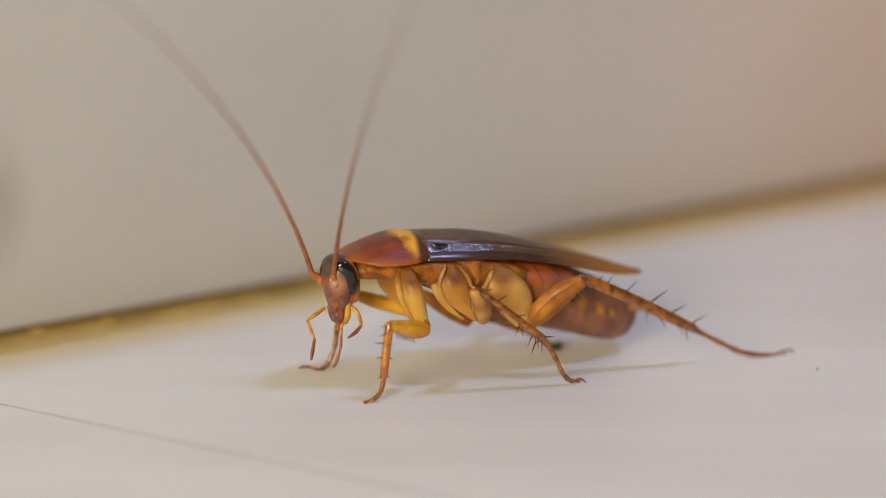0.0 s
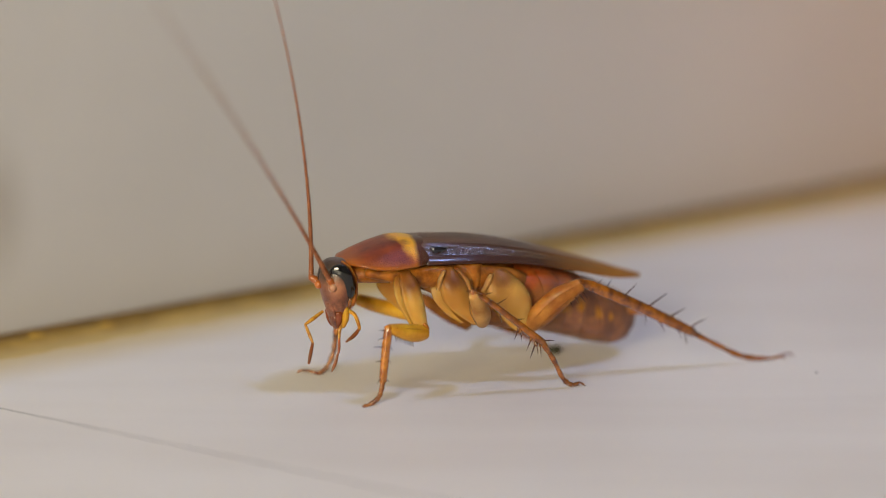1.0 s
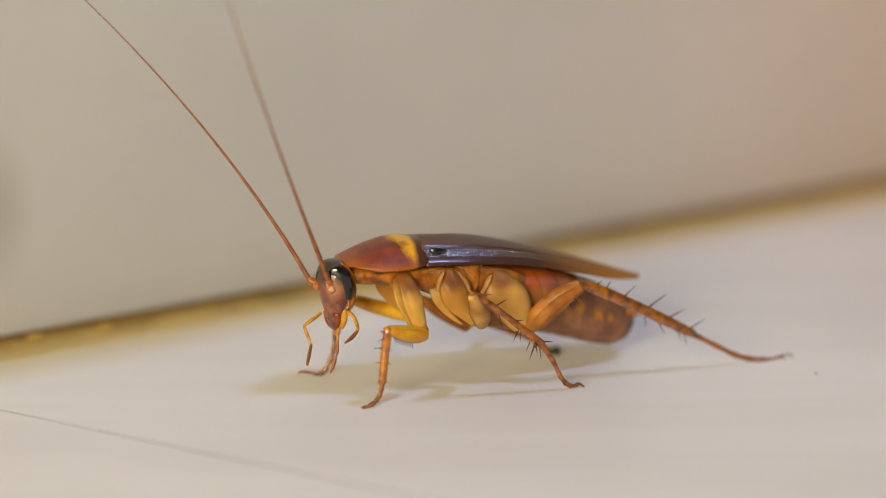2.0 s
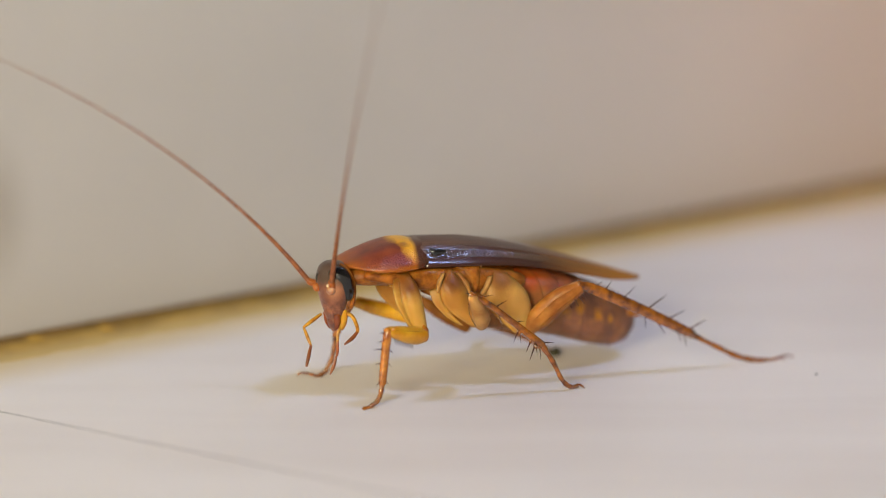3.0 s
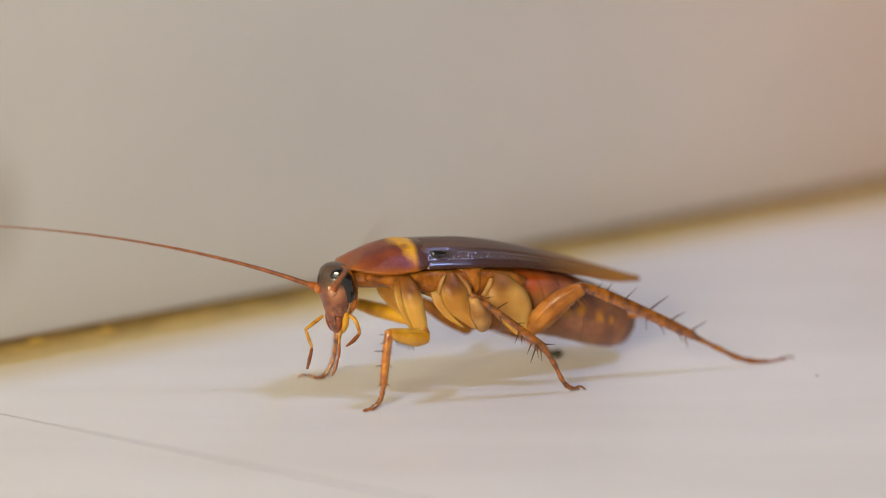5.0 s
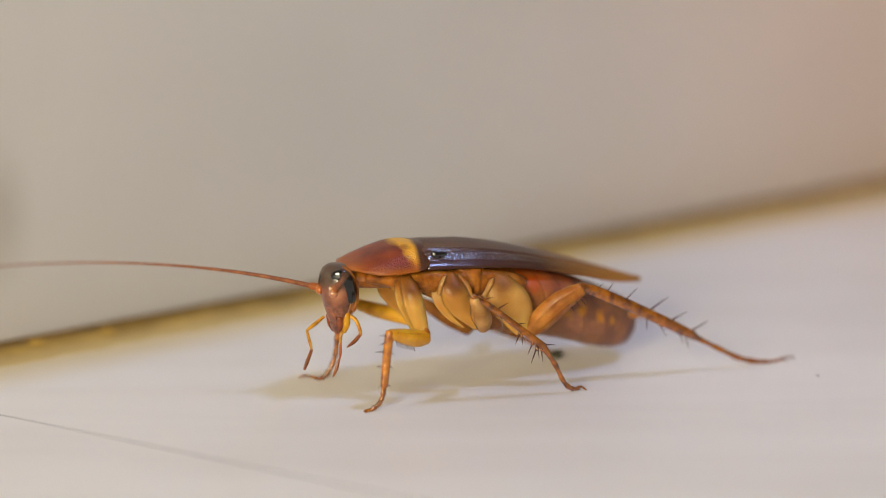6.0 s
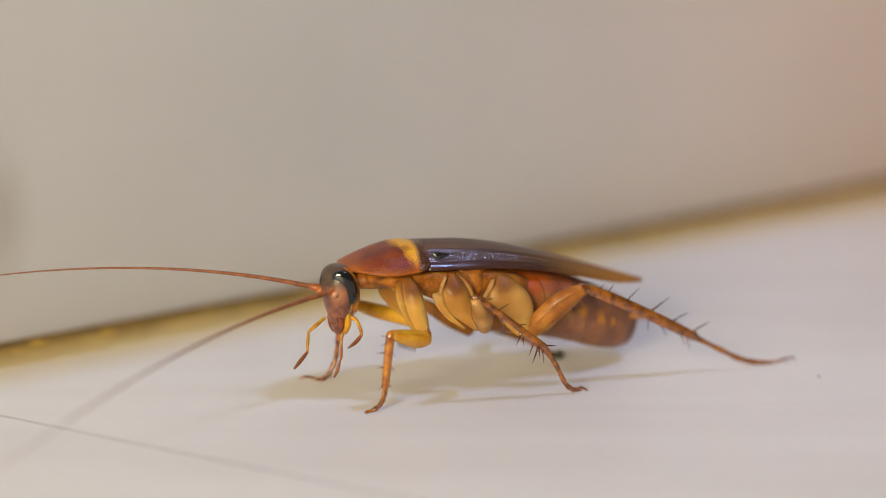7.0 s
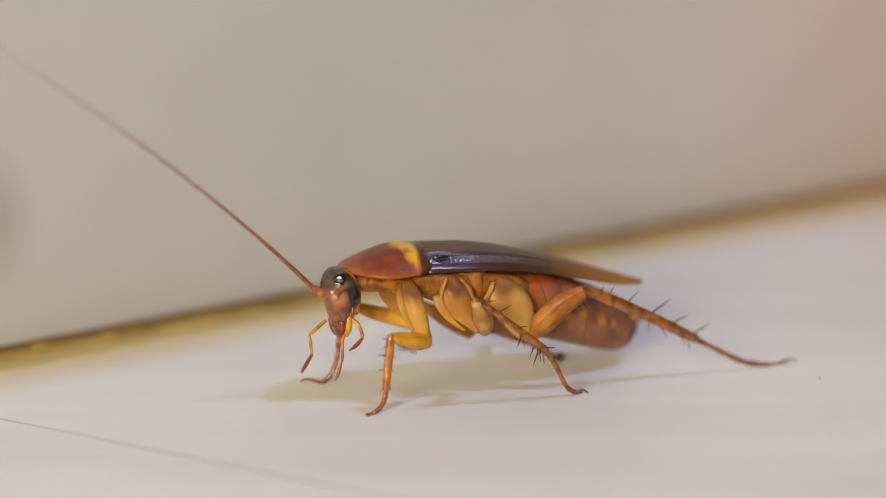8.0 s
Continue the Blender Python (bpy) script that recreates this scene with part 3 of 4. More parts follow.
def thorax():
    limb_part("thorax", [(-17.2, 0, 12.6, 0.8, 1.2), (-15, 0, 12.7, 1.2, 2.3), (-12, 0, 12.7, 1.5, 3.2), (-8, 0, 12.1, 2.0, 3.9), (-3, 0, 10.9, 3.2, 4.5), (0.5, 0, 9.4, 3.6, 4.4), (2.5, 0, 8.6, 2.6, 3.6)],
              THORAX, roach, "amber-brown thorax sides", steps=30, sides=30)
    # soft flank between the wing and the hips
    limb_part("flank_membrane", [(-15.5, -2.0, 13.0, 0.5, 0.7), (-13, -2.8, 12.7, 0.8, 0.9), (-9, -3.5, 12.2, 1.2, 1.0), (-3, -3.9, 11.6, 1.4, 1.0), (0.5, -4.0, 11.1, 1.2, 0.9), (2.2, -3.8, 10.8, 0.8, 0.7)],
              THORAX, roach, "orange-brown flank under the wing", steps=30, sides=20)
    # side plates between the leg roots
    for a, b, mat, bulge in (
            ([(-13.52, -3.20, 13.80), (-13.55, -3.50, 12.66), (-13.18, -3.30, 11.72)], [(-12.69, -3.40, 13.75), (-12.74, -3.60, 12.46), (-12.76, -3.50, 11.59)], HONEY, 0.15),
            ([(-11.17, -3.80, 14.15), (-10.61, -4.00, 12.49), (-9.50, -3.80, 10.78)], [(-9.24, -4.20, 14.14), (-8.94, -4.40, 12.32), (-8.30, -4.20, 10.24)], THORAX, 0.3),
            ([(-9.64, -4.20, 13.94), (-9.40, -4.50, 12.27), (-8.57, -4.20, 10.39)], [(-7.33, -4.40, 13.73), (-7.43, -4.60, 12.07), (-7.79, -4.50, 10.37)], HONEY, 0.25),
            ([(-7.95, -4.80, 13.02), (-8.58, -5.10, 12.18), (-8.62, -4.80, 11.02)], [(-7.60, -4.90, 13.01), (-8.16, -5.20, 12.10), (-8.28, -4.80, 10.86)], PALE, 0.12),
            ([(-5.89, -4.50, 13.71), (-4.97, -4.80, 11.95), (-4.50, -4.70, 10.39)], [(-2.93, -4.80, 13.56), (-3.03, -5.00, 11.64), (-3.65, -4.90, 10.21)], THORAX, 0.35),
            ([(-2.54, -5.10, 12.10), (-3.04, -5.40, 11.42), (-3.54, -5.20, 10.39)], [(-2.04, -5.20, 12.19), (-2.48, -5.50, 11.32), (-3.06, -5.20, 10.08)], PALE, 0.12)):
        if mat is not PALE:
            a, b = [[(x, y + 0.45, min(z, 13.3)) for x, y, z in row] for row in (a, b)]
        plate("side_plate", a, b, mat, roach, bulge=bulge + (0.0 if mat is PALE else 0.2), rim=0.0, thick=0.4, tuck=0.2 if mat is PALE else 0.45)


def leg(femur, femur_mat, coxa=None, hip=None, flange=(), tibia=None, tarsus=None, claw=None, spines=(), comb=(), label="", coxa_mat=None, tibia_mat=None, seams=(), seam_mat=None, trochanter=None):
    f = limb_part("leg", femur, femur_mat, roach, label, steps=16)
    if coxa:
        limb_part("coxa", coxa, coxa_mat or HIP, f, steps=18, sides=18)
    if hip:
        plate("coxa", hip[0], hip[1], coxa_mat or HIP, f, bulge=0.85, rim=0.0, thick=0.9, tuck=0.3)
    for a, b in flange:
        plate("coxa_flange", a, b, coxa_mat or HIP, f, "pale translucent edge of the hip", bulge=0.04, rim=0.0, thick=0.14, tuck=0.16)
    limb_part("tibia", tibia, tibia_mat or RUST, f, steps=16)
    limb_part("tarsus", tarsus, RUST, f, bumps=0.12, count=5, steps=31, sides=10)
    for c in claw or ():
        limb_part("claw", c, RUST, f, steps=8, sides=7)
    for line in seams:
        limb_part("seam", [(*p, 0.042, 0.042) for p in line], seam_mat or MAHOGANY, f, steps=10, sides=6)
    for b, e, r in spines:
        spine(b, e, r, f)
        n = (Vector(e) - Vector(b)).normalized()
        limb_part("spine_socket", [(*(Vector(b) - n * 0.26), 0.20, 0.20), (*(Vector(b) + n * 0.04), 0.13, 0.13)], RUST, f, steps=4, sides=8)
    if trochanter:
        limb_part("trochanter", trochanter, GILT, f, steps=8, sides=12)
    for b, e in comb:
        spine(b, e, 0.065, f)
    return f


def legs():
    # left fore leg
    comb = []
    for i in range(9):
        s = i / 8
        a, b = Vector((-14.69, -7.00, 7.22)), Vector((-12.40, -6.40, 6.29))
        p = a.lerp(b, s)
        comb.append((p, p + Vector((0.16, -0.05, -0.62))))
    leg(femur=[(*(-10.66, -6.00, 6.95), 0.75, 0.8), (*(-11.90, -6.20, 7.04), 0.95, 0.9), (*(-13.81, -6.70, 7.64), 0.8, 0.75), (*(-15.34, -7.00, 8.15), 0.5, 0.5)], femur_mat=AMBER,
        hip=([(-12.5, -3.50, 13.2), (-12.9, -4.80, 11.96), (-12.74, -5.40, 9.94), (-11.82, -5.80, 7.48)], [(-11.3, -3.70, 13.3), (-10.85, -5.00, 11.92), (-10.45, -5.60, 9.75), (-10.20, -6.00, 7.22)]),
        flange=[([(-13.00, -3.60, 12.86), (-13.43, -4.30, 11.72), (-13.38, -5.10, 10.19), (-12.37, -5.70, 8.01)], [(-12.44, -3.80, 12.96), (-12.59, -4.60, 11.69), (-12.49, -5.30, 9.64), (-11.88, -5.90, 7.63)])],
        tibia=[(*(-15.41, -7.00, 8.34), 0.48, 0.45), (*(-15.68, -7.00, 6.49), 0.48, 0.45), (*(-15.95, -7.00, 4.10), 0.45, 0.4), (*(-16.09, -7.00, 2.60), 0.42, 0.4)],
        tarsus=[(*(-16.09, -7.00, 2.72), 0.3, 0.3), (*(-16.30, -7.00, 1.53), 0.28, 0.26), (*(-16.71, -6.90, 0.70), 0.27, 0.24), (*(-17.55, -6.60, 0.07), 0.24, 0.22)],
        claw=[[(*(-17.55, -6.60, 0.07), 0.2, 0.16), (*(-18.07, -6.60, 0.14), 0.12, 0.1), (*(-18.35, -6.50, -0.15), 0.05, 0.04)], [(*(-17.55, -6.60, 0.07), 0.18, 0.16), (*(-18.16, -6.90, 0.05), 0.1, 0.1), (*(-18.35, -6.90, -0.17), 0.04, 0.04)]],
        spines=[((-15.61, -7.00, 7.88), (-16.73, -7.30, 8.21), 0.07), ((-15.67, -7.00, 7.28), (-16.96, -7.60, 7.23), 0.07), ((-15.88, -7.00, 6.22), (-17.38, -7.40, 6.51), 0.08), ((-15.95, -7.00, 4.71), (-17.20, -7.40, 4.91), 0.08),
                ((-16.03, -7.00, 3.08), (-16.97, -7.30, 2.55), 0.09), ((-15.58, -7.20, 6.35), (-15.40, -8.00, 6.04), 0.06), ((-15.72, -7.20, 4.91), (-15.54, -8.00, 4.60), 0.06), ((-15.90, -7.00, 2.88), (-15.68, -7.60, 2.63), 0.06)],
        comb=comb, coxa_mat=FORE_HIP, tibia_mat=GILT, trochanter=[(-10.95, -6.2, 8.0, 0.18, 0.24), (-10.6, -6.25, 7.5, 0.26, 0.28), (-10.5, -6.2, 6.9, 0.2, 0.22)], seams=[[(-14.76, -7.40, 8.23), (-13.08, -7.20, 7.91), (-11.41, -6.80, 7.54)]], seam_mat=HONEY, label="amber front leg with folded thigh and spiny shin")
    # left middle leg: its thigh points at the viewer
    leg(femur=[(*(-3.84, -6.00, 7.27), 0.7, 0.7), (*(-4.72, -7.60, 8.49), 1.0, 0.9), (*(-6.15, -9.20, 10.25), 0.75, 0.75), (*(-7.13, -10.00, 11.52), 0.5, 0.5)], femur_mat=PALE,
        hip=([(-7.4, -4.00, 13.2), (-8.3, -5.0, 11.6), (-7.62, -5.20, 9.27), (-4.76, -5.70, 6.94)], [(-6.4, -4.20, 13.2), (-5.3, -5.30, 11.40), (-4.50, -5.70, 9.13), (-3.62, -6.10, 7.14)]),
        flange=[([(-9.08, -4.1, 11.12), (-8.81, -4.6, 9.85), (-7.67, -5.0, 8.39), (-6.07, -5.3, 7.21)], [(-7.86, -4.6, 11.45), (-7.75, -4.9, 9.97), (-7.02, -5.3, 8.56), (-5.83, -5.6, 7.31)]), ([(-6.22, -4.60, 12.78), (-5.73, -5.20, 12.00), (-5.32, -5.70, 10.71)], [(-5.92, -4.80, 12.92), (-5.14, -5.50, 11.81), (-5.01, -6.00, 10.37)])],
        tibia=[(*(-7.40, -10.00, 11.91), 0.27, 0.27), (*(-5.31, -10.10, 10.60), 0.32, 0.31), (*(-2.02, -10.30, 7.99), 0.36, 0.34), (*(1.04, -10.50, 5.50), 0.40, 0.36)],
        tarsus=[(*(0.97, -10.50, 5.50), 0.32, 0.3), (*(2.43, -10.40, 3.43), 0.28, 0.26), (*(3.56, -10.30, 1.39), 0.26, 0.25), (*(4.41, -10.30, 0.52), 0.28, 0.22), (*(5.18, -10.20, 0.27), 0.2, 0.2)],
        claw=[[(*(5.04, -10.20, 0.28), 0.2, 0.16), (*(5.88, -10.20, 0.42), 0.14, 0.12), (*(6.47, -10.40, -0.05), 0.05, 0.05)], [(*(5.04, -10.20, 0.28), 0.18, 0.16), (*(5.92, -9.80, -0.00), 0.12, 0.1), (*(6.49, -9.80, -0.40), 0.05, 0.05)]],
        spines=[((-7.40, -10.00, 11.85), (-8.11, -10.20, 12.04), 0.08), ((-5.85, -10.10, 11.39), (-4.94, -10.40, 11.59), 0.08), ((-4.36, -10.10, 10.18), (-3.13, -10.30, 10.81), 0.09), ((-4.15, -10.20, 9.45), (-4.07, -10.80, 7.99), 0.09),
                ((-2.38, -10.20, 8.25), (-1.24, -10.60, 8.39), 0.09), ((-1.88, -10.30, 7.23), (-2.58, -10.70, 6.25), 0.09), ((-1.61, -10.30, 7.02), (-1.63, -10.60, 6.05), 0.08), ((-0.42, -10.40, 5.91), (-1.06, -10.70, 4.95), 0.09),
                ((0.13, -10.40, 5.40), (-0.70, -10.80, 4.01), 0.10), ((0.28, -10.50, 5.22), (0.20, -10.90, 4.41), 0.08), ((0.70, -10.50, 5.17), (0.55, -11.00, 4.08), 0.09), ((0.83, -10.50, 5.71), (2.36, -10.60, 5.60), 0.10)],
        seams=[[(-6.34, -9.30, 10.24), (-5.39, -8.80, 8.97), (-4.00, -7.40, 7.43)], [(-7.60, -10.00, 10.91), (-6.91, -9.00, 9.33), (-5.18, -7.20, 7.47)]],
        seam_mat=SPINE, label="middle leg with honey thigh and spiny rust shin")
    # left hind leg
    leg(femur=[(*(1.93, -5.60, 5.95), 0.9, 0.8), (*(2.88, -6.60, 7.32), 1.35, 1.0), (*(4.54, -7.90, 9.41), 1.3, 0.95), (*(6.45, -9.00, 10.86), 0.75, 0.65)], femur_mat=TAN,
        hip=([(-1.7, -4.40, 12.65), (-2.9, -5.20, 10.86), (-2.45, -5.60, 8.6), (0.35, -5.70, 5.75)], [(-0.04, -4.7, 12.23), (1.74, -5.5, 10.46), (2.37, -6.0, 8.5), (2.11, -5.9, 5.76)]),
        tibia=[(*(6.17, -9.00, 11.20), 0.45, 0.45), (*(8.37, -9.10, 10.34), 0.62, 0.5), (*(13.15, -9.50, 7.99), 0.62, 0.5), (*(17.36, -9.80, 5.77), 0.6, 0.5), (*(20.35, -10.00, 4.17), 0.5, 0.45)],
        tarsus=[(*(20.20, -10.00, 4.19), 0.3, 0.3), (*(23.45, -10.20, 2.41), 0.28, 0.26), (*(26.28, -10.20, 0.95), 0.3, 0.25), (*(28.73, -10.30, 0.26), 0.28, 0.22), (*(30.88, -10.40, 0.01), 0.22, 0.2)],
        claw=[[(*(30.73, -10.40, 0.03), 0.16, 0.14), (*(32.10, -10.60, 0.42), 0.1, 0.1), (*(33.10, -10.60, 0.35), 0.08, 0.08), (*(33.59, -10.60, -0.30), 0.04, 0.04)], [(*(30.73, -10.40, 0.03), 0.14, 0.12), (*(31.58, -10.90, 0.30), 0.09, 0.08), (*(32.30, -11.00, -0.10), 0.04, 0.04)]],
        spines=[((8.23, -9.10, 10.61), (9.07, -9.20, 11.22), 0.08), ((9.44, -9.20, 10.18), (10.22, -9.30, 11.11), 0.09), ((11.76, -9.40, 9.14), (13.11, -9.60, 10.34), 0.09), ((14.54, -9.60, 7.53), (16.92, -9.90, 9.01), 0.13),
                ((17.20, -9.80, 6.17), (19.31, -9.90, 7.02), 0.12), ((20.04, -10.00, 4.85), (22.01, -10.10, 5.71), 0.11), ((14.34, -9.60, 6.86), (14.31, -9.80, 5.52), 0.07), ((16.11, -9.70, 5.78), (16.74, -9.90, 4.61), 0.09),
                ((18.49, -9.90, 4.57), (18.83, -10.10, 3.56), 0.08), ((19.24, -9.90, 4.23), (19.51, -10.10, 2.90), 0.09), ((5.69, -8.90, 9.75), (6.22, -9.20, 8.82), 0.10), ((6.25, -8.90, 9.87), (6.92, -9.20, 8.98), 0.10), ((6.67, -9.00, 10.09), (7.20, -9.20, 9.32), 0.10), ((5.17, -8.60, 9.37), (5.56, -8.90, 8.52), 0.09)],
        seams=[[(1.89, -7.10, 7.19), (3.36, -8.70, 9.55), (5.45, -9.50, 10.90)], [(2.52, -7.00, 6.21), (3.87, -8.70, 8.43), (5.74, -9.50, 10.12)]], seam_mat=THORAX,
        label="long hind leg with amber thigh and spiny shin")
    # right fore leg, seen under the head
    leg(femur=[(-8.0, 3.0, 6.5, 0.75, 0.7), (-9.4, 3.9, 6.98, 0.85, 0.8), (-11.4, 4.7, 7.6, 0.8, 0.75), (-13.2, 5.2, 8.3, 0.6, 0.55)], femur_mat=AMBER, tibia_mat=GILT,
        flange=[([(-12.72, 1.60, 11.33), (-12.06, 2.00, 9.92), (-10.71, 2.40, 8.42), (-9.0, 2.70, 7.02)], [(-9.85, 1.40, 11.78), (-9.38, 1.80, 9.83), (-8.77, 2.20, 8.10), (-7.88, 2.60, 6.3)])],
        tibia=[(*(-13.53, 5.20, 8.50), 0.45, 0.42), (*(-14.53, 5.70, 6.43), 0.45, 0.4), (*(-15.22, 6.00, 4.55), 0.4, 0.38)],
        tarsus=[(*(-15.22, 6.00, 4.67), 0.3, 0.3), (*(-15.44, 6.30, 2.28), 0.28, 0.26), (*(-16.29, 6.40, 0.59), 0.27, 0.25), (*(-17.20, 6.50, 0.05), 0.26, 0.22)],
        claw=[[(*(-17.20, 6.50, 0.11), 0.2, 0.16), (*(-18.13, 7.40, 0.33), 0.14, 0.12), (*(-18.73, 8.00, 0.19), 0.1, 0.08), (*(-19.07, 8.00, -0.21), 0.04, 0.04)]],
        label="amber front leg behind the head")
    # right middle and hind legs, mostly behind the body
    leg(femur=[(*(-0.48, 3.00, 4.49), 0.8, 0.7), (*(-2.52, 3.80, 5.71), 0.9, 0.7), (*(-4.50, 4.70, 7.02), 0.7, 0.6), (*(-5.42, 5.20, 7.66), 0.45, 0.45)], femur_mat=HONEY,
        tibia=[(-5.3, 5.2, 7.7, 0.4, 0.4), (0.5, 4.6, 5.0, 0.45, 0.4), (6.3, 3.6, 2.6, 0.4, 0.35)],
        tarsus=[(6.2, 3.6, 2.6, 0.28, 0.26), (8.5, 3.2, 1.3, 0.26, 0.25), (10.0, 2.9, 0.35, 0.25, 0.22), (10.8, 2.8, 0.22, 0.2, 0.2)],
        label="rust middle leg half hidden under the body")
    leg(femur=[(3.5, 3.2, 5.2, 0.9, 0.8), (6.0, 6.0, 7.0, 1.1, 0.9), (8.5, 8.4, 8.6, 0.7, 0.6)], femur_mat=AMBER,
        coxa=[(-1.5, 3.6, 12, 1.2, 0.9), (0.8, 4.6, 9, 2.0, 1.1), (3.4, 3.4, 5.2, 0.8, 0.8)],
        tibia=[(8.5, 8.4, 8.7, 0.45, 0.45), (11, 9.4, 5.4, 0.5, 0.45), (13.0, 10.2, 2.6, 0.42, 0.4)],
        tarsus=[(13.0, 10.2, 2.6, 0.28, 0.26), (14.2, 10.6, 1.1, 0.26, 0.24), (15.6, 10.9, 0.3, 0.24, 0.2), (17.0, 11.1, 0.22, 0.2, 0.2)],
        label="hind leg behind the abdomen")


# ---- head ----
def build_head():
    table = [(2.05, -0.1, 0.4, 0.3), (1.9, -0.05, 1.1, 0.85), (1.45, 0, 1.7, 1.3), (0.8, 0.05, 1.98, 1.55), (0.0, 0.1, 2.05, 1.6), (-0.9, 0.1, 1.95, 1.5),
             (-1.8, 0.05, 1.75, 1.35), (-2.7, 0.0, 1.5, 1.15), (-3.6, -0.1, 1.2, 0.95), (-4.4, -0.3, 0.9, 0.75), (-5.1, -0.45, 0.62, 0.55), (-5.5, -0.5, 0.3, 0.3)]
    rings = []
    for up, fwd, w, d in spline(table, 34):
        ring = []
        for k in range(36):
            a = 2 * math.pi * k / 36
            c, s = math.cos(a), math.sin(a)
            ring.append(on_head(fwd + d * c - 0.10 * math.exp(-(s / 0.12) ** 2) * (c > 0) * (1 if -4.5 < up < -2.2 else 0), w * s, up))
        rings.append(ring)
    bm = bmesh.new()
    skin(bm, rings)
    head = part("head", bm, HEAD, roach, "dark-browed red-brown head hanging downward")
    head.location = HEAD_AT * MM
    q = HEAD_AT

    def rel(p, w, h):
        return (p[0] - q[0], p[1] - q[1], p[2] - q[2], w, h)
    limb_part("eye", [(*on_head(*p), w, h) for *p, w, h in (
        (1.36, 0.78, 0.86, 0.36, 0.20), (1.02, 1.12, 1.00, 0.68, 0.34), (0.62, 1.54, 0.92, 0.80, 0.40), (0.28, 1.86, 0.45, 0.72, 0.38),
        (0.02, 1.96, -0.30, 0.64, 0.36), (-0.25, 1.92, -1.05, 0.58, 0.34), (-0.42, 1.76, -1.70, 0.44, 0.28), (-0.52, 1.60, -2.05, 0.16, 0.14))],
        EYE, head, "glossy black kidney-shaped eye", steps=28, sides=22, flat=head_left * 0.8 + head_forward * 0.6)
    limb_part("eye", [(*on_head(*p), w, h) for *p, w, h in (
        (1.28, -0.80, 0.85, 0.38, 0.18), (1.10, -1.15, 0.50, 0.60, 0.28), (0.98, -1.32, -0.05, 0.58, 0.28), (0.86, -1.40, -0.65, 0.40, 0.22), (0.70, -1.45, -1.20, 0.2, 0.14))],
        EYE, head, "glossy black kidney-shaped eye", steps=20, sides=18, flat=head_forward * 0.6 - head_left * 0.8)
    # rear rim of the head behind the eye
    limb_part("rear_rim", [rel((-17.97, -1.30, 14.39), 0.14, 0.3), rel((-17.29, -1.50, 13.75), 0.2, 0.4), rel((-16.65, -1.50, 12.46), 0.24, 0.45), rel((-16.48, -1.40, 10.95), 0.26, 0.4), rel((-16.72, -1.20, 9.47), 0.2, 0.3)], THORAX, head, "orange rear margin of the head", steps=16)
    for left in (1.0, -1.05):
        limb_part("antenna_socket", [(*on_head(1.25, left, -0.75), 0.5, 0.5), (*on_head(1.6, left * 1.05, -0.75), 0.45, 0.45), (*on_head(1.75, left * 1.07, -0.75), 0.3, 0.3)], PEACH if left > 0 else PALP_RED, head, "peach feeler socket", steps=8)
        if left > 0:
            limb_part("pale_spot", [(*on_head(1.38, left * 0.70, -0.30), 0.30, 0.26), (*on_head(1.60, left * 0.72, -0.33), 0.20, 0.18)], OCELLUS, head, "cream spot beside the feeler", steps=6)
    limb_part("clypeus", [(*on_head(1.02, 0.05, -2.7), 0.5, 0.10), (*on_head(0.80, 0.05, -3.5), 0.72, 0.14), (*on_head(0.52, 0.05, -4.25), 0.55, 0.12)], HEAD, head, steps=10, flat=head_forward)
    limb_part("labrum", [(*on_head(0.55, 0.05, -4.2), 0.55, 0.2), (*on_head(0.35, 0.05, -4.9), 0.5, 0.2), (*on_head(0.1, 0.05, -5.5), 0.25, 0.15)], HEAD, head, steps=10, flat=head_forward)
    for left in (0.75, -0.75):
        limb_part("mandible", [(*on_head(0.3, left, -3.6), 0.4, 0.45), (*on_head(0.2, left * 0.9, -4.6), 0.35, 0.4), (*on_head(0.15, left * 0.5, -5.3), 0.15, 0.2)], MAHOGANY, head, steps=10)
        limb_part("maxilla", [(*on_head(-0.35, left * 1.5, -3.2), 0.35, 0.35), (*on_head(-0.4, left * 1.35, -4.4), 0.42, 0.4), (*on_head(-0.35, left * 0.9, -5.3), 0.3, 0.3)], AMBER, head, steps=10)
    # near feeler of the mouth, folded under it
    limb_part("palp", [rel((-17.11, -1.30, 8.92), 0.22, 0.20), rel((-16.65, -1.70, 8.47), 0.20, 0.19), rel((-16.34, -2.00, 7.40), 0.19, 0.17), rel((-16.34, -2.00, 6.90), 0.17, 0.17)], PALP, head, "amber mouth feeler", steps=12)
    limb_part("palp_tip", [rel((-16.34, -2.00, 6.97), 0.16, 0.16), rel((-17.04, -2.20, 6.43), 0.23, 0.20), rel((-18.02, -2.30, 5.90), 0.09, 0.09)], PALP_TIP, head, "red-brown mouth feeler tip", steps=12)
    limb_part("palp", [rel((-17.60, -0.80, 7.70), 0.19, 0.17), rel((-18.10, -1.00, 6.89), 0.16, 0.16), rel((-18.22, -1.10, 5.95), 0.15, 0.14)], PALP, head, "amber mouth feeler", steps=10)
    limb_part("palp", [rel((-18.22, -1.10, 6.07), 0.13, 0.13), rel((-18.28, -1.20, 5.11), 0.16, 0.16), rel((-18.35, -1.20, 4.45), 0.13, 0.12)], PALP_RED, head, steps=10)
    limb_part("palp_tip", [rel((-18.42, -1.20, 4.39), 0.11, 0.11), rel((-18.76, -1.20, 3.33), 0.20, 0.17), rel((-19.16, -1.20, 2.52), 0.07, 0.07)], PALP_TIP, head, "red-brown mouth feeler tip", steps=10)
    return head


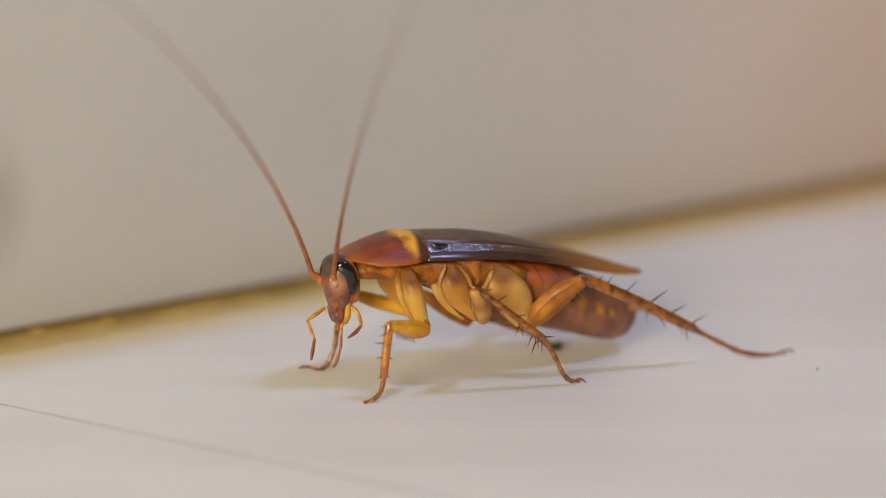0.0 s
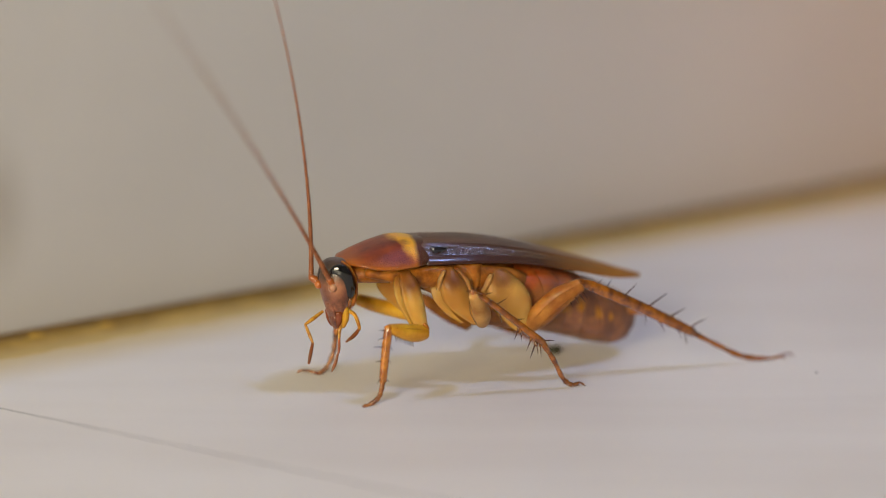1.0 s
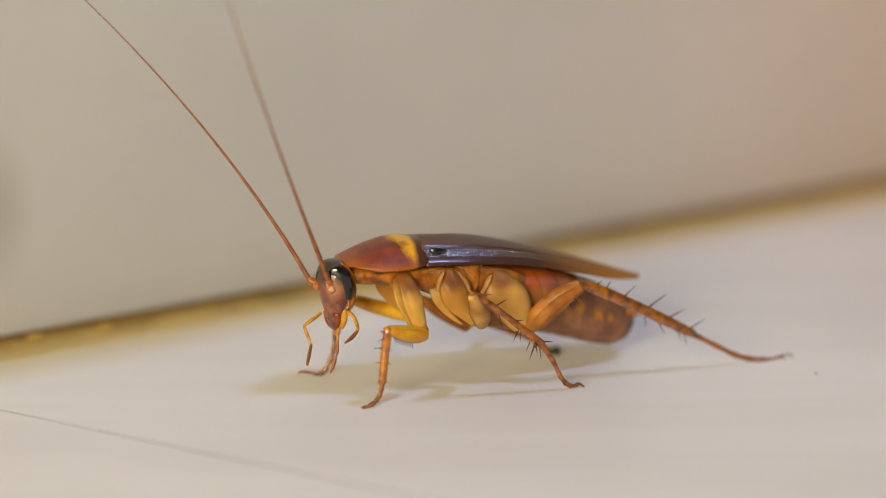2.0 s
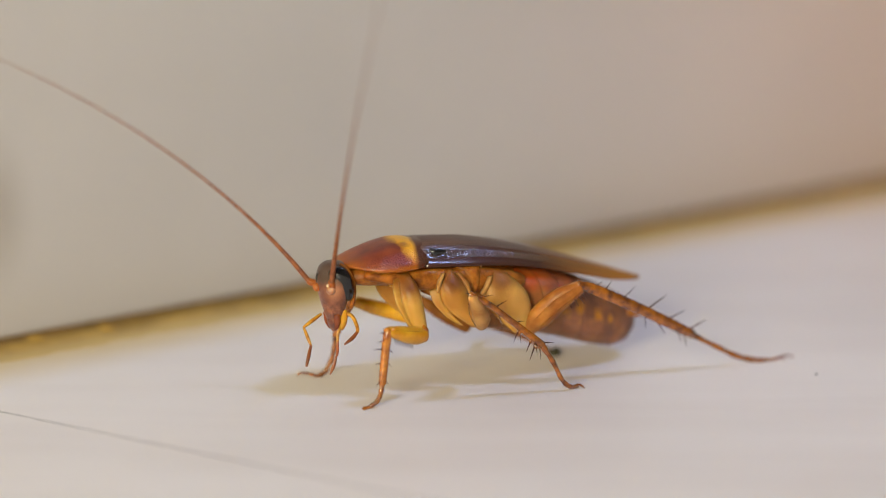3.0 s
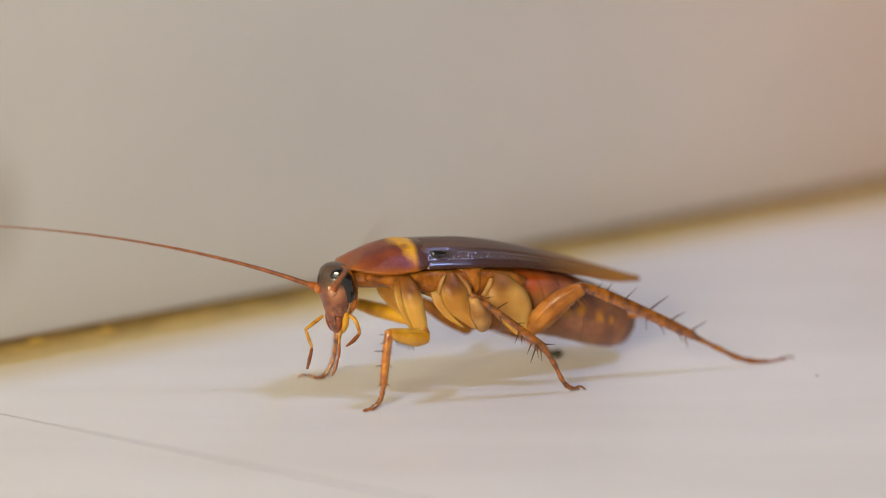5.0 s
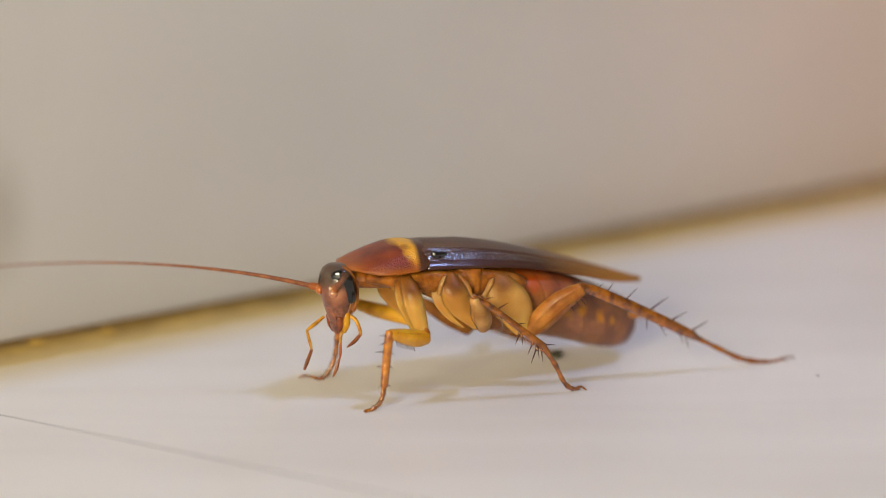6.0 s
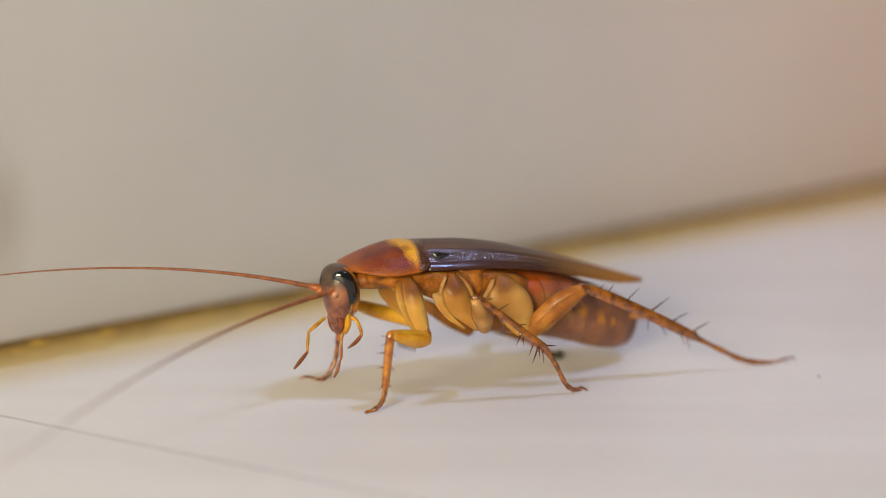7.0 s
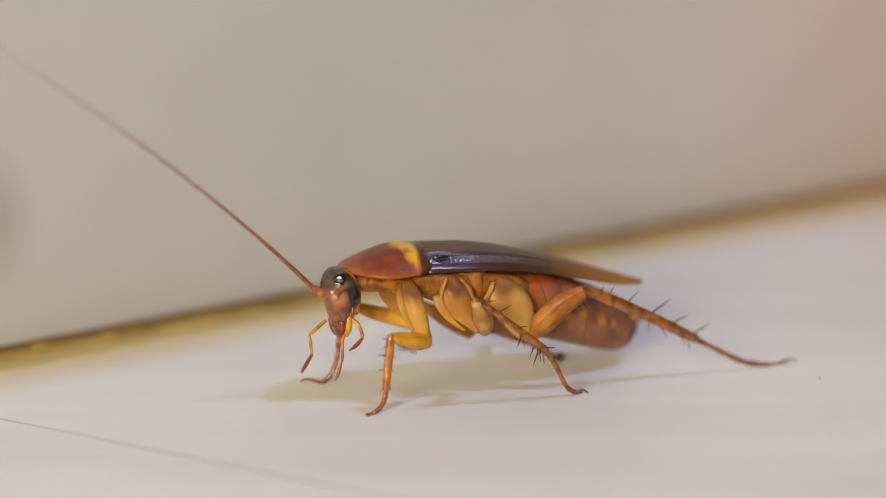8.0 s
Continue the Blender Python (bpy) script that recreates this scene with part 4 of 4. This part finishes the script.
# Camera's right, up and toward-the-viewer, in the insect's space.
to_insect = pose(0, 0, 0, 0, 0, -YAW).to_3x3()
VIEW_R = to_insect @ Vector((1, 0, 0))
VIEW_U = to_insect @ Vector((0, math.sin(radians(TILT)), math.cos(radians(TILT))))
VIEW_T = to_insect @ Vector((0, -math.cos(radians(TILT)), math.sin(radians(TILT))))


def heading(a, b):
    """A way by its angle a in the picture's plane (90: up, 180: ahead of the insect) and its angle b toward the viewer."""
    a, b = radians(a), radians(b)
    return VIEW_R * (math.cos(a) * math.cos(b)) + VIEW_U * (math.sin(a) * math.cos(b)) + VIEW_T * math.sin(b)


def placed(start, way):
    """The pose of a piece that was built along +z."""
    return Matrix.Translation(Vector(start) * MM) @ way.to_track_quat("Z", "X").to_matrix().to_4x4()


JOINTS, FEELER = 18, 47.0


def feeler_radius(s):
    return 0.03 + 0.165 * (1 - s) ** 1.25 + 0.09 * (1 - s) ** 6


def antenna():
    """A long feeler: a stalk and a chain of ringed pieces, each of which moves."""
    stalk = limb_part("antenna", [(0, 0, -0.5, 0.40, 0.40), (0, 0, 0.3, 0.42, 0.42), (0, 0, 1.0, 0.36, 0.36)], PALP_RED, roach, "long thin ringed reddish-brown feeler", steps=10)
    pieces = []
    step = FEELER / JOINTS
    for i in range(JOINTS):
        r0, r1 = feeler_radius(i / JOINTS), feeler_radius((i + 1) / JOINTS)
        ringed = 14 if i < 8 else 9
        pieces.append(limb_part("antenna_segment", [(0, 0, -0.05, r0, r0), (0, 0, step / 2, (r0 + r1) / 2, (r0 + r1) / 2), (0, 0, step + 0.05, r1, r1)],
                                ANTENNA, stalk, steps=ringed * 4 + 1, sides=9, bumps=0.11, count=ringed))
    return stalk, pieces


def far_palp(head):
    q = HEAD_AT
    base = Vector((-19.29, 0.60, 8.69)) - q
    out = []
    for name, length, r, mat in (("palp", 2.35, 0.22, PALP), ("palp", 2.15, 0.19, PALP), ("palp_tip", 2.25, 0.22, PALP_TIP)):
        out.append((limb_part(name, [(0, 0, 0, r * 0.75, r * 0.7), (0, 0, length * 0.55, r, r * 0.9), (0, 0, length, r * 0.62, r * 0.6)], mat, head,
                              "amber mouth feeler" if name == "palp" else "red-brown mouth feeler tip", steps=12), length))
    return base, out


pronotum()
tegmen(1)
tegmen(-1)
wing_hinge()
abdomen()
thorax()
legs()
head = build_head()
feeler_right = antenna()
feeler_left = antenna()
palp_base, palp_pieces = far_palp(head)


# ---- small things on the floor ----
def dropping():
    bm = blob(bmesh.new(), (0, 0, 0.42), (0.75, 0.5, 0.45), lump=0.35)
    ob = part("dropping", bm, DROPPING, None)
    ob.matrix_basis = pose(*(Vector((12.9, 271.4, 0)) * MM), 0, 0, 20)
    tagged(ob, "tiny dark dropping lying on the pale floor", "dropping")
    bm = blob(bmesh.new(), (0, 0, 0.1), (0.13, 0.10, 0.09), lump=0.4, seg=10)
    ob = part("speck", bm, SPECK, None)
    ob.matrix_basis = pose(*(Vector((41.1, 264.0, 0)) * MM))
    tagged(ob, "tiny dark speck of dirt on the floor", "speck")


dropping()


# ---- what moves: feelers, mouth feeler, head ----
def at_time(tables, t):
    rows = [r for table in tables for r in table]
    ts = [r[0] for r in rows]
    return [float(np.interp(t, ts, [r[k] for r in rows])) for k in range(1, len(rows[0]))]


# The head's small drift to the side: seconds and millimetres across the view.
DRIFT = [(0.0, 0.06), (0.5, 0.0), (1.0, -0.06), (1.5, -0.12), (3.0, -0.18), (3.5, -0.19), (4.0, -0.25), (4.5, -0.18), (6.0, -0.06), (7.0, -0.06), (7.5, -0.09), (8.0, 0.0)]


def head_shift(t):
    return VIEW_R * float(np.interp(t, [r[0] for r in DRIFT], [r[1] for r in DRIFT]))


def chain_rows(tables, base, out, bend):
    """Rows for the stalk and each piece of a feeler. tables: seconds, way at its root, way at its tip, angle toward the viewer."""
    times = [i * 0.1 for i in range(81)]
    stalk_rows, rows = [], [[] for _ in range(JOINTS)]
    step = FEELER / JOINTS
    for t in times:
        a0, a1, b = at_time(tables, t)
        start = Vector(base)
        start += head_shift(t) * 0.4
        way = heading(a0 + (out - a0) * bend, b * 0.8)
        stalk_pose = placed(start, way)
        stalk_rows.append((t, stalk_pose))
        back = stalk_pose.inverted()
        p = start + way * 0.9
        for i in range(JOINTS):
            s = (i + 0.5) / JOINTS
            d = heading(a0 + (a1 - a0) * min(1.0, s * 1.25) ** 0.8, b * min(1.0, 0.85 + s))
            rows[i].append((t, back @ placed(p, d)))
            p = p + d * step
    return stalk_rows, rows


def motions():
    far = [
        [(0.0, 106, 142, 16), (0.1, 94, 120, 10), (0.2, 95, 113, 8), (0.3, 106, 120, 5), (0.4, 113, 126, 3), (0.5, 124, 142, 4), (0.6, 132, 146, 2), (0.7, 122, 143, 5),
         (0.8, 110, 134, 8), (0.9, 96, 116, 5), (1.0, 89, 108, 3), (1.1, 86, 102, 3), (1.2, 89, 107, 5), (1.3, 99, 119, 5), (1.4, 109, 128, 4), (1.5, 117, 134, 2), (1.6, 114, 130, 2), (1.7, 116, 132, 2)],
        [(2.8, 129, 148, 8), (2.9, 134, 154, 8), (3.0, 128, 156, 10), (3.1, 112, 142, 12), (3.2, 100, 128, 10), (3.3, 89, 109, 6), (3.4, 87, 105, 3), (3.5, 86, 104, 3),
         (3.6, 89, 108, 3), (3.7, 99, 116, 5), (3.8, 110, 123, 5), (3.9, 119, 132, 4), (4.0, 127, 140, 4), (4.1, 136, 153, 6), (4.2, 143, 160, 5), (4.3, 152, 169, 4),
         (4.4, 158, 174, 3), (4.5, 161, 182, 3), (4.6, 160, 180, 4), (4.7, 153, 170, 6)],
        [(5.8, 178, 202, 25), (5.9, 170, 194, 15), (6.0, 166, 187, 10), (6.1, 158, 175, 8), (6.2, 150, 167, 10), (6.3, 148, 160, 3), (6.4, 150, 163, 4), (6.5, 155, 168, 4),
         (6.6, 156, 172, 4), (6.7, 160, 178, 5), (6.8, 165, 184, 4), (6.9, 167, 187, 3), (7.0, 167, 189, 3), (7.1, 163, 181, 3), (7.2, 160, 179, 3), (7.3, 153, 172, 10)],
        [(7.4, 143, 163, 22), (7.5, 128, 145, 28), (7.6, 119, 137, 26), (7.7, 113, 127, 4), (7.8, 115, 132, 5), (7.9, 125, 139, 18), (8.0, 134, 146, 28)]]
    near = [
        [(0, 84, 63, 42), (0.1, 97, 96, 48), (0.2, 112, 107, 42), (0.3, 124, 119, 34), (0.4, 127, 125, 34), (0.5, 134, 138, 34), (0.6, 142, 152, 36), (0.7, 152, 162, 38),
         (0.8, 149, 160, 42), (0.9, 132, 141, 42), (1, 116, 124, 38), (1.1, 95, 93, 40), (1.2, 84, 80, 40), (1.3, 80, 76, 38), (1.4, 90, 85, 40), (1.5, 110, 102, 42), (1.6, 120, 115, 40), (1.7, 118, 112, 36)],
        [(2.8, 91, 89, 44), (2.9, 84, 80, 47), (3, 81, 75, 55), (3.1, 82, 76, 66), (3.2, 84, 78, 73), (3.3, 90, 85, 83), (3.4, 120, 110, 89), (3.5, 140, 130, 89),
         (3.6, 160, 150, 89), (3.7, 160, 152, 77), (3.8, 148, 142, 63), (3.9, 135, 131, 52), (4, 125, 121, 44), (4.1, 117, 112, 40), (4.2, 104, 101, 40), (4.3, 84, 78, 42),
         (4.4, 74, 64, 46), (4.5, 74, 54, 66), (4.6, 68, 54, 72), (4.7, 60, 44, 76)],
        [(5.8, 30, 25, 85), (6.2, 60, 60, 84), (6.3, 110, 130, 85), (6.4, 180, 195, 77), (6.5, 174, 198, 72), (6.6, 174, 196, 66), (6.7, 176, 200, 64), (6.8, 182, 208, 56),
         (6.9, 190, 214, 50), (7, 195, 216, 47), (7.1, 195, 216, 47), (7.2, 192, 214, 49), (7.3, 182, 206, 60), (7.4, 174, 194, 64), (7.5, 160, 166, 74), (7.6, 150, 156, 76)],
        [(7.7, 108, 106, 77), (7.8, 80, 76, 75), (7.9, 62, 50, 83), (8, 35, 28, 85)]]
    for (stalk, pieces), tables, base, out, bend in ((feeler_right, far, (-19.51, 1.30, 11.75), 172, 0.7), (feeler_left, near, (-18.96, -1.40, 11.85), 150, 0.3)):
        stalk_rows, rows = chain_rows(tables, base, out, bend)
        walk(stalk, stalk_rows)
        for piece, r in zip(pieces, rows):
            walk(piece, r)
    walk(head, [(t, Matrix.Translation((HEAD_AT + head_shift(t)) * MM) @ pose(0, 0, 0, 0, 0, -8 * d)) for t, d in DRIFT])
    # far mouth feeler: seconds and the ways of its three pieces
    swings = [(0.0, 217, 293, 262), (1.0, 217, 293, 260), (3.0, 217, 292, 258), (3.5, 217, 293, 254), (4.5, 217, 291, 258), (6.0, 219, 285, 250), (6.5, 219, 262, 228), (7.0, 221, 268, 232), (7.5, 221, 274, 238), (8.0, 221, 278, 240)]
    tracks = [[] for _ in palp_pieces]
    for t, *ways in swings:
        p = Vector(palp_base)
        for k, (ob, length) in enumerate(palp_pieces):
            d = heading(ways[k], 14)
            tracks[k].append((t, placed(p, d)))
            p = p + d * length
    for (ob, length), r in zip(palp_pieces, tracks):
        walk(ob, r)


motions()
